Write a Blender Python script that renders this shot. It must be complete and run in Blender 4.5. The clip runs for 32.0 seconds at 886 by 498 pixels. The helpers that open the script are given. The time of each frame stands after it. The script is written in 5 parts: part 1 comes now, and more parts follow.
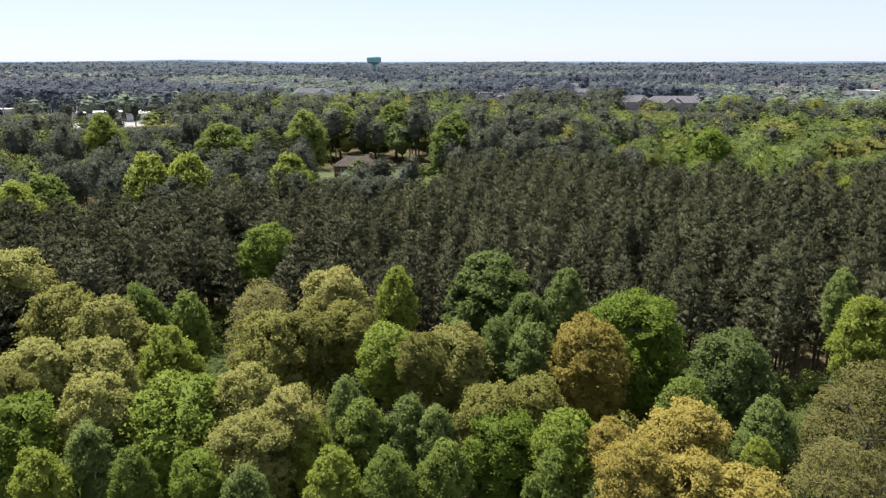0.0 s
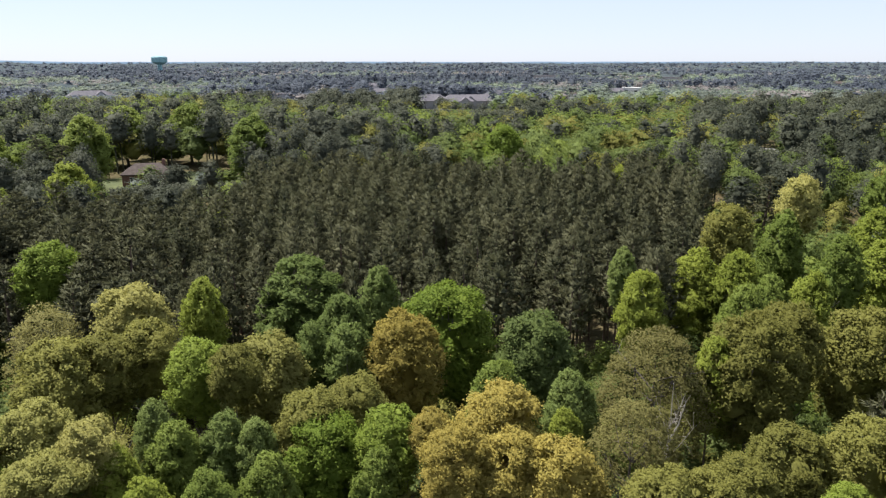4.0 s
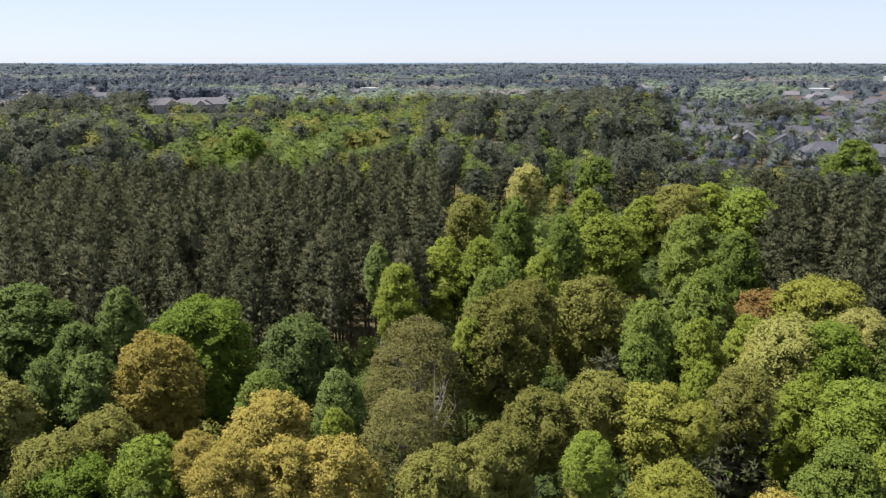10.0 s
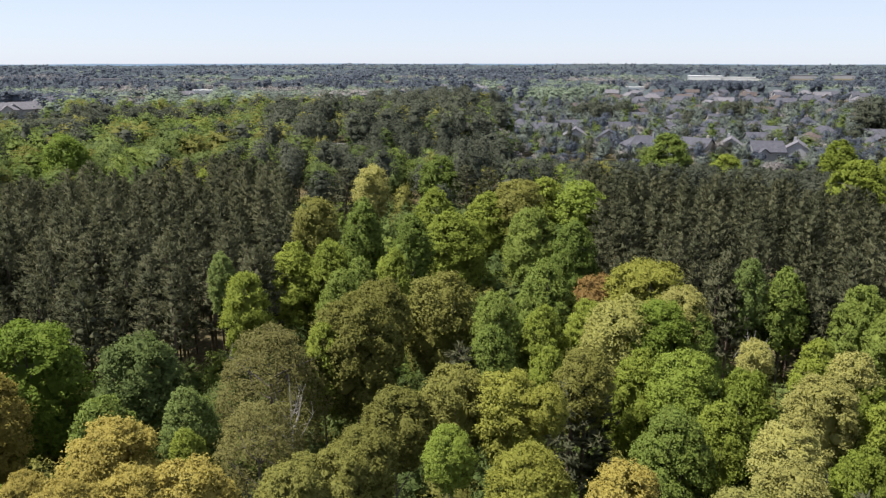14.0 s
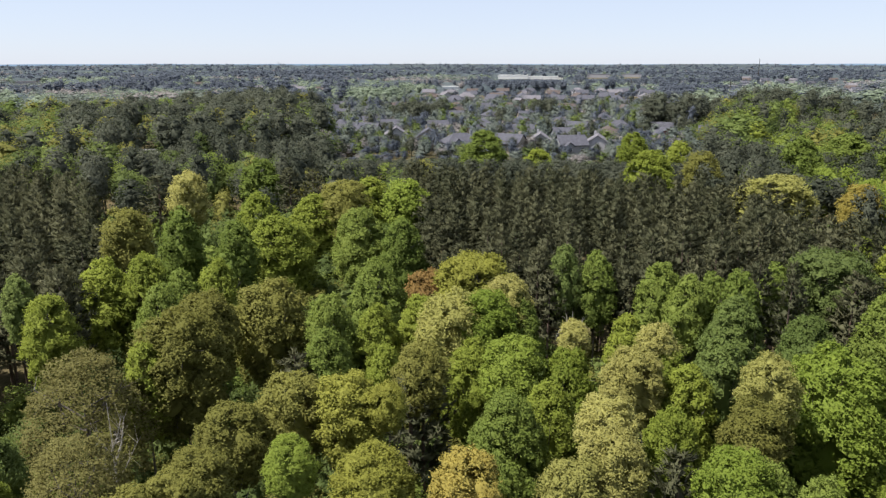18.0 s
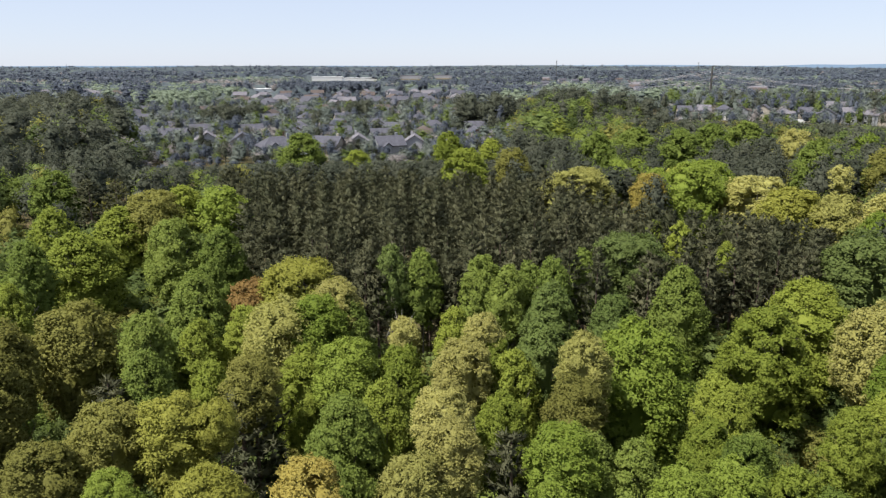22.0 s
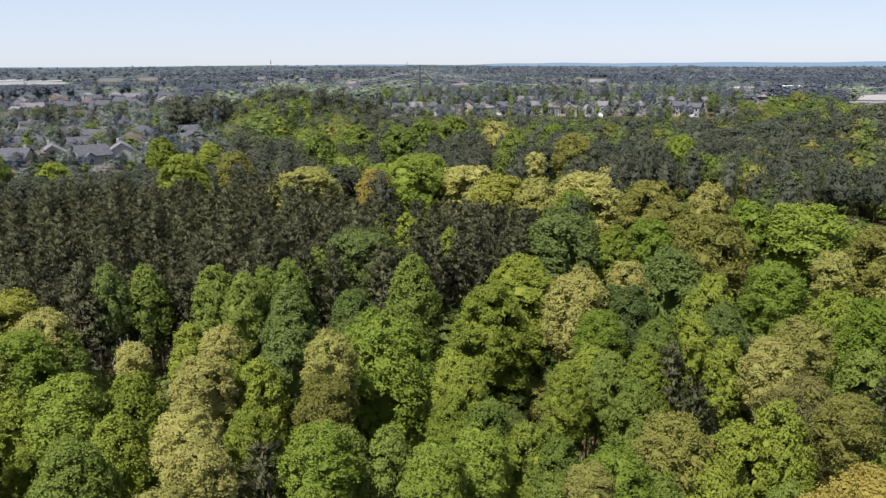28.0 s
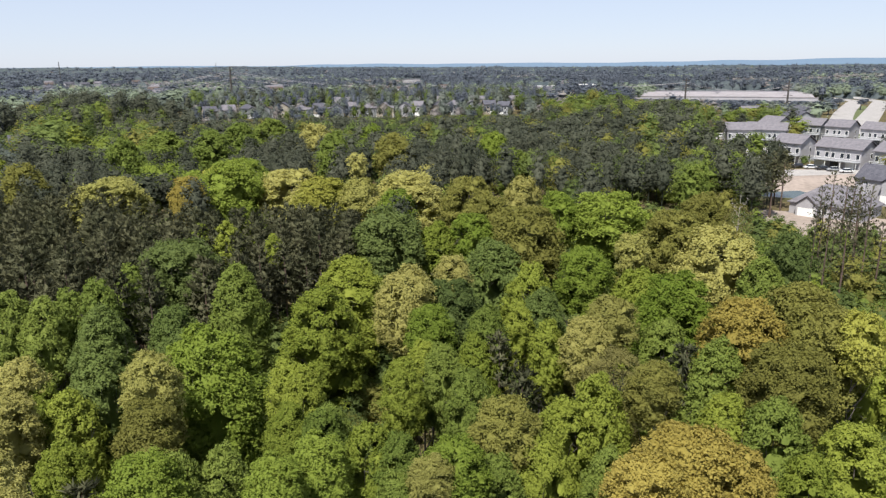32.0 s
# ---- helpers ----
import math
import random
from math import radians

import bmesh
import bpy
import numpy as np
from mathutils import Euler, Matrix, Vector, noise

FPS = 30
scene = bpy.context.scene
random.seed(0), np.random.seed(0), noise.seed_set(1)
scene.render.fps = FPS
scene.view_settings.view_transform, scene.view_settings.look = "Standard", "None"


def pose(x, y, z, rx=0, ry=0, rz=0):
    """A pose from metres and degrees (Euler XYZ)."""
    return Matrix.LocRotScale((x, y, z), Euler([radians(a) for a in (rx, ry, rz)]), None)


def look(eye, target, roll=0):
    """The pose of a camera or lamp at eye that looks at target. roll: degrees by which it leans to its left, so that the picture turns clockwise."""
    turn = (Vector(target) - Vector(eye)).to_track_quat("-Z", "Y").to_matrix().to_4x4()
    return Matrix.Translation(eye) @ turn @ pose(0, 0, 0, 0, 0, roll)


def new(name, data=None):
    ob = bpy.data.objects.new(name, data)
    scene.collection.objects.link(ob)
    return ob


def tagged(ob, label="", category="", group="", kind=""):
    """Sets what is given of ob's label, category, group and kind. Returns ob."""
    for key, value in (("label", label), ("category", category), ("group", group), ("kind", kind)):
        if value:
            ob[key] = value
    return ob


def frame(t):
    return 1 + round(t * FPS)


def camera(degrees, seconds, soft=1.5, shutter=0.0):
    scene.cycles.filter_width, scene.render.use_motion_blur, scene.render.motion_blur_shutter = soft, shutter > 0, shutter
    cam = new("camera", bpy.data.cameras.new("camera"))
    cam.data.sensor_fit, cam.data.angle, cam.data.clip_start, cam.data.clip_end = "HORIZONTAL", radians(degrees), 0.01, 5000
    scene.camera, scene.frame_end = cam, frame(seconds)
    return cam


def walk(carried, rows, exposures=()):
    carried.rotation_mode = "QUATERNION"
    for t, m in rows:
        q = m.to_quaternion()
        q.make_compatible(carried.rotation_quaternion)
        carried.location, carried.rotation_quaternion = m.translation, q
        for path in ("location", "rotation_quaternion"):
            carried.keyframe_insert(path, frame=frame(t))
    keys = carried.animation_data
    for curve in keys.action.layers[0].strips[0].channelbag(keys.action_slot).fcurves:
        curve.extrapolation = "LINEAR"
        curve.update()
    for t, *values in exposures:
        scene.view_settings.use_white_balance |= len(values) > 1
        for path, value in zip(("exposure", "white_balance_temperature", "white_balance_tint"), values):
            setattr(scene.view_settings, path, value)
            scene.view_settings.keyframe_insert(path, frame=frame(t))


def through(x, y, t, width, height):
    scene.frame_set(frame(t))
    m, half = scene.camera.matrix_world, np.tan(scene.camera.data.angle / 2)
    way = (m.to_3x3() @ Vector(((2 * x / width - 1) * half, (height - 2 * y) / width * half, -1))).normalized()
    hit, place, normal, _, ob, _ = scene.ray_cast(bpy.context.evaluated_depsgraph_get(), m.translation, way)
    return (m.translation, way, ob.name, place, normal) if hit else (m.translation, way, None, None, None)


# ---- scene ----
EYE = 42.0
cam = camera(64.46, 32.0, soft=1.3)
PATH = [
    (0.0, pose(0, 0, EYE, 74.92, -0.03, -0.00)),
    (1.0, pose(0, 0, EYE, 75.15, -0.19, -3.99)),
    (2.0, pose(0, 0, EYE, 75.03, -0.16, -8.02)),
    (3.0, pose(0, 0, EYE, 75.01, -0.11, -12.06)),
    (3.5, pose(0, 0, EYE, 74.99, -0.09, -14.03)),
    (5.5, pose(0, 0, EYE, 74.87, -0.14, -21.04)),
    (6.0, pose(0, 0, EYE, 74.90, -0.13, -22.78)),
    (7.0, pose(0, 0, EYE, 74.90, -0.20, -26.27)),
    (8.0, pose(0, 0, EYE, 74.94, -0.20, -29.68)),
    (9.0, pose(0, 0, EYE, 75.02, -0.11, -33.02)),
    (10.0, pose(0, 0, EYE, 75.07, -0.09, -36.37)),
    (11.0, pose(0, 0, EYE, 75.08, -0.12, -39.53)),
    (12.0, pose(0, 0, EYE, 75.10, -0.12, -42.67)),
    (13.0, pose(0, 0, EYE, 75.12, -0.11, -45.72)),
    (13.5, pose(0, 0, EYE, 75.13, -0.10, -47.28)),
    (15.5, pose(0, 0, EYE, 75.20, -0.01, -54.68)),
    (16.0, pose(0, 0, EYE, 75.18, -0.04, -56.42)),
    (17.0, pose(0, 0, EYE, 75.19, -0.06, -59.90)),
    (18.0, pose(0, 0, EYE, 75.18, -0.02, -63.37)),
    (19.0, pose(0, 0, EYE, 75.21, 0.01, -66.87)),
    (20.0, pose(0, 0, EYE, 75.23, 0.02, -70.53)),
    (21.0, pose(0, 0, EYE, 75.26, 0.05, -74.26)),
    (22.0, pose(0, 0, EYE, 75.30, 0.05, -78.02)),
    (23.0, pose(0, 0, EYE, 75.36, 0.05, -81.80)),
    (24.0, pose(0, 0, EYE, 75.37, 0.09, -85.55)),
    (25.0, pose(0, 0, EYE, 75.34, 0.18, -89.26)),
    (25.5, pose(0, 0, EYE, 75.32, 0.22, -91.12)),
    (27.5, pose(0, 0, EYE, 75.24, 0.29, -98.42)),
    (28.0, pose(0, 0, EYE, 75.22, 0.34, -100.23)),
    (29.0, pose(0, 0, EYE, 75.17, 0.38, -103.92)),
    (30.0, pose(0, 0, EYE, 75.17, 0.42, -107.59)),
    (31.0, pose(0, 0, EYE, 75.16, 0.41, -111.20)),
    (32.0, pose(0, 0, EYE, 75.19, 0.51, -114.78)),
]
walk(cam, PATH, [(0.0, 0.77, 6350, 11), (9.0, 0.7, 6350, 11), (20.0, 0.615, 6350, 11), (32.0, 0.555, 6350, 11)])

# ---- sky and sun: high spring sun, ahead of the first view ----
SUN_AZ, SUN_EL = -38.0, 62.0
world = bpy.data.worlds.new("world")
scene.world = world
world.use_nodes = True
wn = world.node_tree
sky = wn.nodes.new("ShaderNodeTexSky")
sky.sky_type = "NISHITA"
sky.sun_disc = False
sky.sun_elevation, sky.sun_rotation = radians(SUN_EL), radians(SUN_AZ)
sky.altitude, sky.air_density, sky.dust_density, sky.ozone_density = 100, 0.8, 0.3, 3.0
wn.nodes["Background"].inputs["Strength"].default_value = 0.073
veil = wn.nodes.new("ShaderNodeMix")        # thin high haze that whitens the blue
veil.data_type = "RGBA"
veil.inputs["Factor"].default_value = 0.6
veil.inputs["B"].default_value = (7.9, 8.4, 9.8, 1)
wn.links.new(sky.outputs["Color"], veil.inputs["A"])
wn.links.new(veil.outputs["Result"], wn.nodes["Background"].inputs["Color"])
sun = new("sun", bpy.data.lights.new("sun", "SUN"))
sun.data.energy, sun.data.angle, sun.data.color = 5.5, radians(0.53), (1.0, 0.95, 0.86)
sa, se = radians(SUN_AZ), radians(SUN_EL)
sun.matrix_world = look((0, 0, 300), (-math.sin(sa) * math.cos(se), -math.cos(sa) * math.cos(se), 300 - math.sin(se)))


# ---- materials ----
def material(name, rough=0.7, metal=0.0):
    m = bpy.data.materials.new(name)
    m.use_nodes = True
    b = m.node_tree.nodes["Principled BSDF"]
    b.inputs["Roughness"].default_value, b.inputs["Metallic"].default_value = rough, metal
    return m, m.node_tree, b


def varied(name, dark, light, size, rough=0.75, bump=0.0, fine=6.0, metal=0.0, sheen=0.5):
    """A surface that wanders between two colours, in broad stains and in fine grain."""
    m, nt, b = material(name, rough, metal)
    b.inputs["Specular IOR Level"].default_value = sheen
    N, L = nt.nodes, nt.links
    tc = N.new("ShaderNodeTexCoord")
    a, c = N.new("ShaderNodeTexNoise"), N.new("ShaderNodeTexNoise")
    a.inputs["Scale"].default_value, a.inputs["Detail"].default_value = 1.0 / size, 3
    c.inputs["Scale"].default_value, c.inputs["Detail"].default_value = fine / size, 5
    add = N.new("ShaderNodeMath"); add.operation = "ADD"
    mul = N.new("ShaderNodeMath"); mul.operation = "MULTIPLY"; mul.inputs[1].default_value = 0.5
    ramp = N.new("ShaderNodeValToRGB")
    ramp.color_ramp.elements[0].position, ramp.color_ramp.elements[1].position = 0.36, 0.64
    ramp.color_ramp.elements[0].color, ramp.color_ramp.elements[1].color = (*dark, 1), (*light, 1)
    for n in (a, c):
        L.new(tc.outputs["Object"], n.inputs["Vector"])
    L.new(a.outputs["Fac"], add.inputs[0]); L.new(c.outputs["Fac"], add.inputs[1])
    L.new(add.outputs[0], mul.inputs[0]); L.new(mul.outputs[0], ramp.inputs["Fac"])
    L.new(ramp.outputs["Color"], b.inputs["Base Color"])
    if bump:
        bp = N.new("ShaderNodeBump"); bp.inputs["Strength"].default_value, bp.inputs["Distance"].default_value = 0.6, bump
        L.new(c.outputs["Fac"], bp.inputs["Height"]); L.new(bp.outputs["Normal"], b.inputs["Normal"])
    return m


def foliage(name, dark, light, through=0.42, tip=None, gloss=0.7):
    """Leaves: each leaf and each tree a little different, light coming through the blade."""
    m, nt, b = material(name, gloss)
    N, L = nt.nodes, nt.links
    geo, info, att = N.new("ShaderNodeNewGeometry"), N.new("ShaderNodeObjectInfo"), N.new("ShaderNodeAttribute")
    att.attribute_name = "tint"
    tree = N.new("ShaderNodeMath"); tree.operation = "ADD"
    L.new(info.outputs["Random"], tree.inputs[0]); L.new(att.outputs["Fac"], tree.inputs[1])
    frac = N.new("ShaderNodeMath"); frac.operation = "FRACT"; L.new(tree.outputs[0], frac.inputs[0])
    mixf = N.new("ShaderNodeMath"); mixf.operation = "MULTIPLY_ADD"; mixf.inputs[1].default_value = 0.6
    sc = N.new("ShaderNodeMath"); sc.operation = "MULTIPLY"; sc.inputs[1].default_value = 0.32
    L.new(geo.outputs["Random Per Island"], sc.inputs[0])
    L.new(frac.outputs[0], mixf.inputs[0]); L.new(sc.outputs[0], mixf.inputs[2])
    ramp = N.new("ShaderNodeValToRGB")
    e = ramp.color_ramp.elements
    e[0].position, e[1].position = 0.02, 0.86
    e[0].color, e[1].color = (*dark, 1), (*light, 1)
    if tip:
        t = e.new(0.97); t.color = (*tip, 1)
    tc, grain = N.new("ShaderNodeTexCoord"), N.new("ShaderNodeTexNoise")
    grain.inputs["Scale"].default_value, grain.inputs["Detail"].default_value = 1.7, 4
    L.new(tc.outputs["Object"], grain.inputs["Vector"])
    shift = N.new("ShaderNodeMath"); shift.operation = "MULTIPLY_ADD"; shift.inputs[1].default_value = 0.9
    less = N.new("ShaderNodeMath"); less.operation = "SUBTRACT"; less.inputs[1].default_value = 0.45
    L.new(grain.outputs["Fac"], shift.inputs[0]); L.new(mixf.outputs[0], shift.inputs[2]); L.new(shift.outputs[0], less.inputs[0])
    L.new(less.outputs[0], ramp.inputs["Fac"]); L.new(ramp.outputs["Color"], b.inputs["Base Color"])
    bp = N.new("ShaderNodeBump"); bp.inputs["Strength"].default_value, bp.inputs["Distance"].default_value = 0.2, 0.2
    L.new(grain.outputs["Fac"], bp.inputs["Height"]); L.new(bp.outputs["Normal"], b.inputs["Normal"])
    b.inputs["Specular IOR Level"].default_value = 0.12
    tr = N.new("ShaderNodeBsdfTranslucent"); L.new(ramp.outputs["Color"], tr.inputs["Color"])
    mx = N.new("ShaderNodeMixShader"); mx.inputs[0].default_value = through
    L.new(b.outputs[0], mx.inputs[1]); L.new(tr.outputs[0], mx.inputs[2])
    L.new(mx.outputs[0], N["Material Output"].inputs["Surface"])
    return m


LEAF = {
    "olive_oak": foliage("olive_oak_leaves", (0.127, 0.127, 0.029), (0.240, 0.236, 0.059)),
    "tan_oak": foliage("tan_oak_catkins", (0.189, 0.185, 0.050), (0.328, 0.323, 0.093)),
    "gold_oak": foliage("gold_oak_catkins", (0.223, 0.181, 0.039), (0.384, 0.320, 0.080)),
    "pale_oak": foliage("pale_oak_catkins", (0.256, 0.243, 0.072), (0.410, 0.391, 0.123)),
    "green_poplar": foliage("green_poplar_leaves", (0.101, 0.143, 0.026), (0.206, 0.253, 0.053)),
    "lime_maple": foliage("lime_maple_leaves", (0.132, 0.172, 0.024), (0.257, 0.295, 0.048)),
    "bright_maple": foliage("bright_maple_leaves", (0.113, 0.166, 0.020), (0.222, 0.277, 0.046)),
    "dark_gum": foliage("dark_gum_leaves", (0.068, 0.098, 0.028), (0.148, 0.186, 0.053)),
    "bare_oak": foliage("opening_oak_buds", (0.132, 0.123, 0.040), (0.234, 0.220, 0.074)),
    "teal_poplar": foliage("blue_green_poplar_leaves", (0.092, 0.131, 0.032), (0.177, 0.222, 0.062)),
    "yellow_oak": foliage("yellow_oak_catkins", (0.209, 0.213, 0.037), (0.365, 0.367, 0.076)),
    "red_maple": foliage("red_maple_leaves", (0.162, 0.102, 0.035), (0.267, 0.174, 0.058)),
    "pine": foliage("pine_needles", (0.053, 0.060, 0.031), (0.125, 0.125, 0.068), 0.35),
    "wild_pine": foliage("old_pine_needles", (0.048, 0.057, 0.037), (0.099, 0.106, 0.073), 0.35),
    # these five: base colours greyed and blued to stand in for distance haze
    "mixed_woods": foliage("hazed_woodland_leaves", (0.078, 0.098, 0.087), (0.167, 0.187, 0.154), 0.3),
    "far_green": foliage("hazed_green_leaves", (0.135, 0.171, 0.110), (0.211, 0.252, 0.179), 0.3),
    "far_tan": foliage("hazed_catkins", (0.174, 0.160, 0.149), (0.254, 0.232, 0.223), 0.3),
    "far_pines": foliage("hazed_pine_needles", (0.071, 0.086, 0.108), (0.122, 0.137, 0.164), 0.35),
    "edge_leaves": foliage("hazed_horizon_leaves", (0.064, 0.081, 0.108), (0.121, 0.138, 0.166), 0.3),
}
# leaf colour of the filler sheet, with blue-grey haze mixed in
CANOPY = varied("hazed_leaf_canopy", (0.042, 0.054, 0.062), (0.090, 0.105, 0.106), 60.0, 1.0, 0.5, 9, 0.0, 0.0)
PALE_BARK = varied("bleached_dead_wood", (0.30, 0.27, 0.23), (0.48, 0.44, 0.39), 0.8, 0.9, 0.01)
BARK = varied("grey_bark", (0.06, 0.05, 0.042), (0.15, 0.13, 0.112), 0.6, 0.9, 0.02)
PINE_BARK = varied("pine_bark", (0.06, 0.042, 0.032), (0.16, 0.11, 0.085), 0.5, 0.9, 0.02)
FLOOR = varied("forest_floor", (0.05, 0.05, 0.02), (0.13, 0.10, 0.055), 9.0, 1.0, 0.06, 14, 0.0, 0.1)
LAWN = varied("lawn", (0.046, 0.062, 0.016), (0.095, 0.112, 0.032), 7.0, 0.9, 0.02, 20)
SOIL = varied("bare_soil", (0.19, 0.155, 0.13), (0.29, 0.24, 0.205), 8.0, 0.95, 0.03)
CONCRETE = varied("pale_concrete", (0.22, 0.208, 0.198), (0.31, 0.295, 0.28), 5.0, 0.85)
ASPHALT = varied("asphalt", (0.10, 0.10, 0.105), (0.20, 0.20, 0.20), 6.0, 0.9)
WATER, wnt, wb = material("pond_water", 0.06)
wb.inputs["Base Color"].default_value = (0.05, 0.07, 0.07, 1)
ROOFS = [varied("slate_grey_shingles", (0.055, 0.055, 0.068), (0.105, 0.105, 0.122), 1.2, 0.85, 0.01, 6.0, 0.0, 0.08),
         varied("weathered_grey_shingles", (0.105, 0.10, 0.112), (0.185, 0.175, 0.19), 1.2, 0.85, 0.01, 6.0, 0.0, 0.08),
         varied("brown_shingles", (0.066, 0.052, 0.048), (0.115, 0.094, 0.085), 1.2, 0.85, 0.01, 6.0, 0.0, 0.08)]
WALLS = [varied("white_siding", (0.30, 0.293, 0.31), (0.39, 0.382, 0.40), 3.0, 0.6),
         varied("beige_siding", (0.28, 0.25, 0.20), (0.38, 0.34, 0.28), 3.0, 0.6),
         varied("grey_siding", (0.20, 0.21, 0.22), (0.30, 0.31, 0.32), 3.0, 0.6),
         varied("brick_red", (0.13, 0.066, 0.05), (0.22, 0.12, 0.095), 1.0, 0.85)]
PALE_ROOF = varied("pale_membrane_roof", (0.20, 0.185, 0.19), (0.29, 0.27, 0.275), 9.0, 0.85, 0.0, 7.0, 0.0, 0.2)
TRIM = varied("white_trim", (0.70, 0.70, 0.68), (0.80, 0.80, 0.78), 2.0, 0.5)
GLASS, gnt, gb = material("dark_window_glass", 0.08)
gb.inputs["Base Color"].default_value = (0.03, 0.035, 0.045, 1)
STEEL = varied("dark_weathered_steel", (0.05, 0.045, 0.04), (0.11, 0.10, 0.09), 1.0, 0.7, 0, 6, 0.3)
TEAL = varied("teal_tank_paint", (0.15, 0.29, 0.31), (0.21, 0.37, 0.39), 8.0, 0.5)


# ---- mesh helpers ----
def mesh_of(name, verts, quads, normals=None, tint=None):
    """A mesh from arrays of points and of faces that all have the same number of corners."""
    verts = np.asarray(verts, dtype=np.float32)
    quads = np.asarray(quads, dtype=np.int32)
    me = bpy.data.meshes.new(name)
    me.vertices.add(len(verts)); me.vertices.foreach_set("co", verts.ravel())
    me.loops.add(quads.size); me.loops.foreach_set("vertex_index", quads.ravel())
    me.polygons.add(len(quads)); me.polygons.foreach_set("loop_start", np.arange(0, quads.size, quads.shape[1], dtype=np.int32))
    if tint is not None:
        at = me.attributes.new("tint", "FLOAT", "POINT")
        at.data.foreach_set("value", np.asarray(tint, dtype=np.float32))
    if normals is not None:
        at = me.attributes.new("custom_normal", "FLOAT_VECTOR", "POINT")
        at.data.foreach_set("vector", np.asarray(normals, dtype=np.float32).ravel())
    me.update(calc_edges=True)
    return me


def part(name, bm, mat, parent, label=""):
    me = bpy.data.meshes.new(name)
    bm.to_mesh(me); bm.free()
    me.materials.append(mat)
    ob = new(name, me)
    ob.parent = parent
    return tagged(ob, label)


def thing(name, m, label, category, group=""):
    ob = new(name)
    ob.matrix_world = m
    return tagged(ob, label, category, group)


def hang(name, me, parent, mat):
    """One more part on a shared mesh, in a material of its own."""
    ob = new(name, me)
    if not me.materials:
        me.materials.append(mat)
    ob.parent = parent
    ob.material_slots[0].link, ob.material_slots[0].material = "OBJECT", mat
    return ob


def unit(v):
    return v / (np.linalg.norm(v, axis=-1, keepdims=True) + 1e-9)


def blades(rng, centres, normals, length, width, along=None, shade=None):
    """Pointed leaves at the centres, facing roughly along the normals; shade: the soft normals of the tuft they belong to."""
    n = len(centres)
    if along is None:
        along = np.cross(normals, unit(rng.normal(size=(n, 3))))
    along = unit(along)
    side = unit(np.cross(normals, along))
    L = (length * rng.uniform(0.7, 1.3, n))[:, None]
    W = (width * rng.uniform(0.7, 1.3, n))[:, None]
    soft = normals if shade is None else unit(shade)
    # the upper side of each leaf looks out of its tuft
    side = side * np.where((np.cross(side, along) * soft).sum(-1, keepdims=True) < 0, 1.0, -1.0)
    v = np.stack([centres - along * L / 2 - side * W / 2, centres + along * L / 2, centres - along * L / 2 + side * W / 2], 1)
    return v.reshape(-1, 3), np.arange(n * 3).reshape(-1, 3), np.repeat(soft, 3, 0)


def tube(points, radii, sides):
    """A tapered tube along the points."""
    pts, vs, qs = np.asarray(points, float), [], []
    for i, p in enumerate(pts):
        d = pts[min(i + 1, len(pts) - 1)] - pts[max(i - 1, 0)]
        a = unit(np.cross(d, (0.31, 0.9, 0.2))); b = unit(np.cross(d, a))
        for k in range(sides):
            w = 2 * math.pi * k / sides
            vs.append(p + radii[i] * (math.cos(w) * a + math.sin(w) * b))
    for i in range(len(pts) - 1):
        for k in range(sides):
            j = (k + 1) % sides
            qs.append((i * sides + k, i * sides + j, (i + 1) * sides + j, (i + 1) * sides + k))
    vs = np.array(vs)
    mid = np.repeat(pts, sides, 0)
    return vs, np.array(qs), unit(vs - mid)


def joined(pieces):
    vs, qs, ns, at = [], [], [], 0
    small = min(p[1].shape[1] for p in pieces)
    for v, q, n in pieces:
        if q.shape[1] > small:
            q = np.concatenate([q[:, (0, 1, 2)], q[:, (0, 2, 3)]])
        vs.append(v); qs.append(q + at); ns.append(n); at += len(v)
    return np.concatenate(vs), np.concatenate(qs), np.concatenate(ns)


# ---- trees: made 20 m high with a crown 4 m in radius, then scaled ----
SHAPES = {"round": (1.12, 0.42, 0.24, 0.46), "ovate": (0.86, 0.54, 0.15, 0.42), "open": (0.95, 0.5, 0.26, 0.46), "pine": (0.9, 0.5, 0.46, 0.56)}


def ball(rounds):
    """Points and triangles of a round tuft: 8 or 32 faces."""
    v = [(1, 0, 0), (-1, 0, 0), (0, 1, 0), (0, -1, 0), (0, 0, 1), (0, 0, -1)]
    f = [(0, 2, 4), (2, 1, 4), (1, 3, 4), (3, 0, 4), (2, 0, 5), (1, 2, 5), (3, 1, 5), (0, 3, 5)]
    for _ in range(rounds):
        mids, g = {}, []
        for t in f:
            m = []
            for i in range(3):
                e = tuple(sorted((t[i], t[(i + 1) % 3])))
                if e not in mids:
                    mids[e] = len(v); v.append(tuple(np.asarray(v[e[0]]) + np.asarray(v[e[1]])))
                m.append(mids[e])
            g += [(t[0], m[0], m[2]), (m[0], t[1], m[1]), (m[2], m[1], t[2]), tuple(m)]
        f = g
    return unit(np.asarray(v, float)), np.asarray(f)


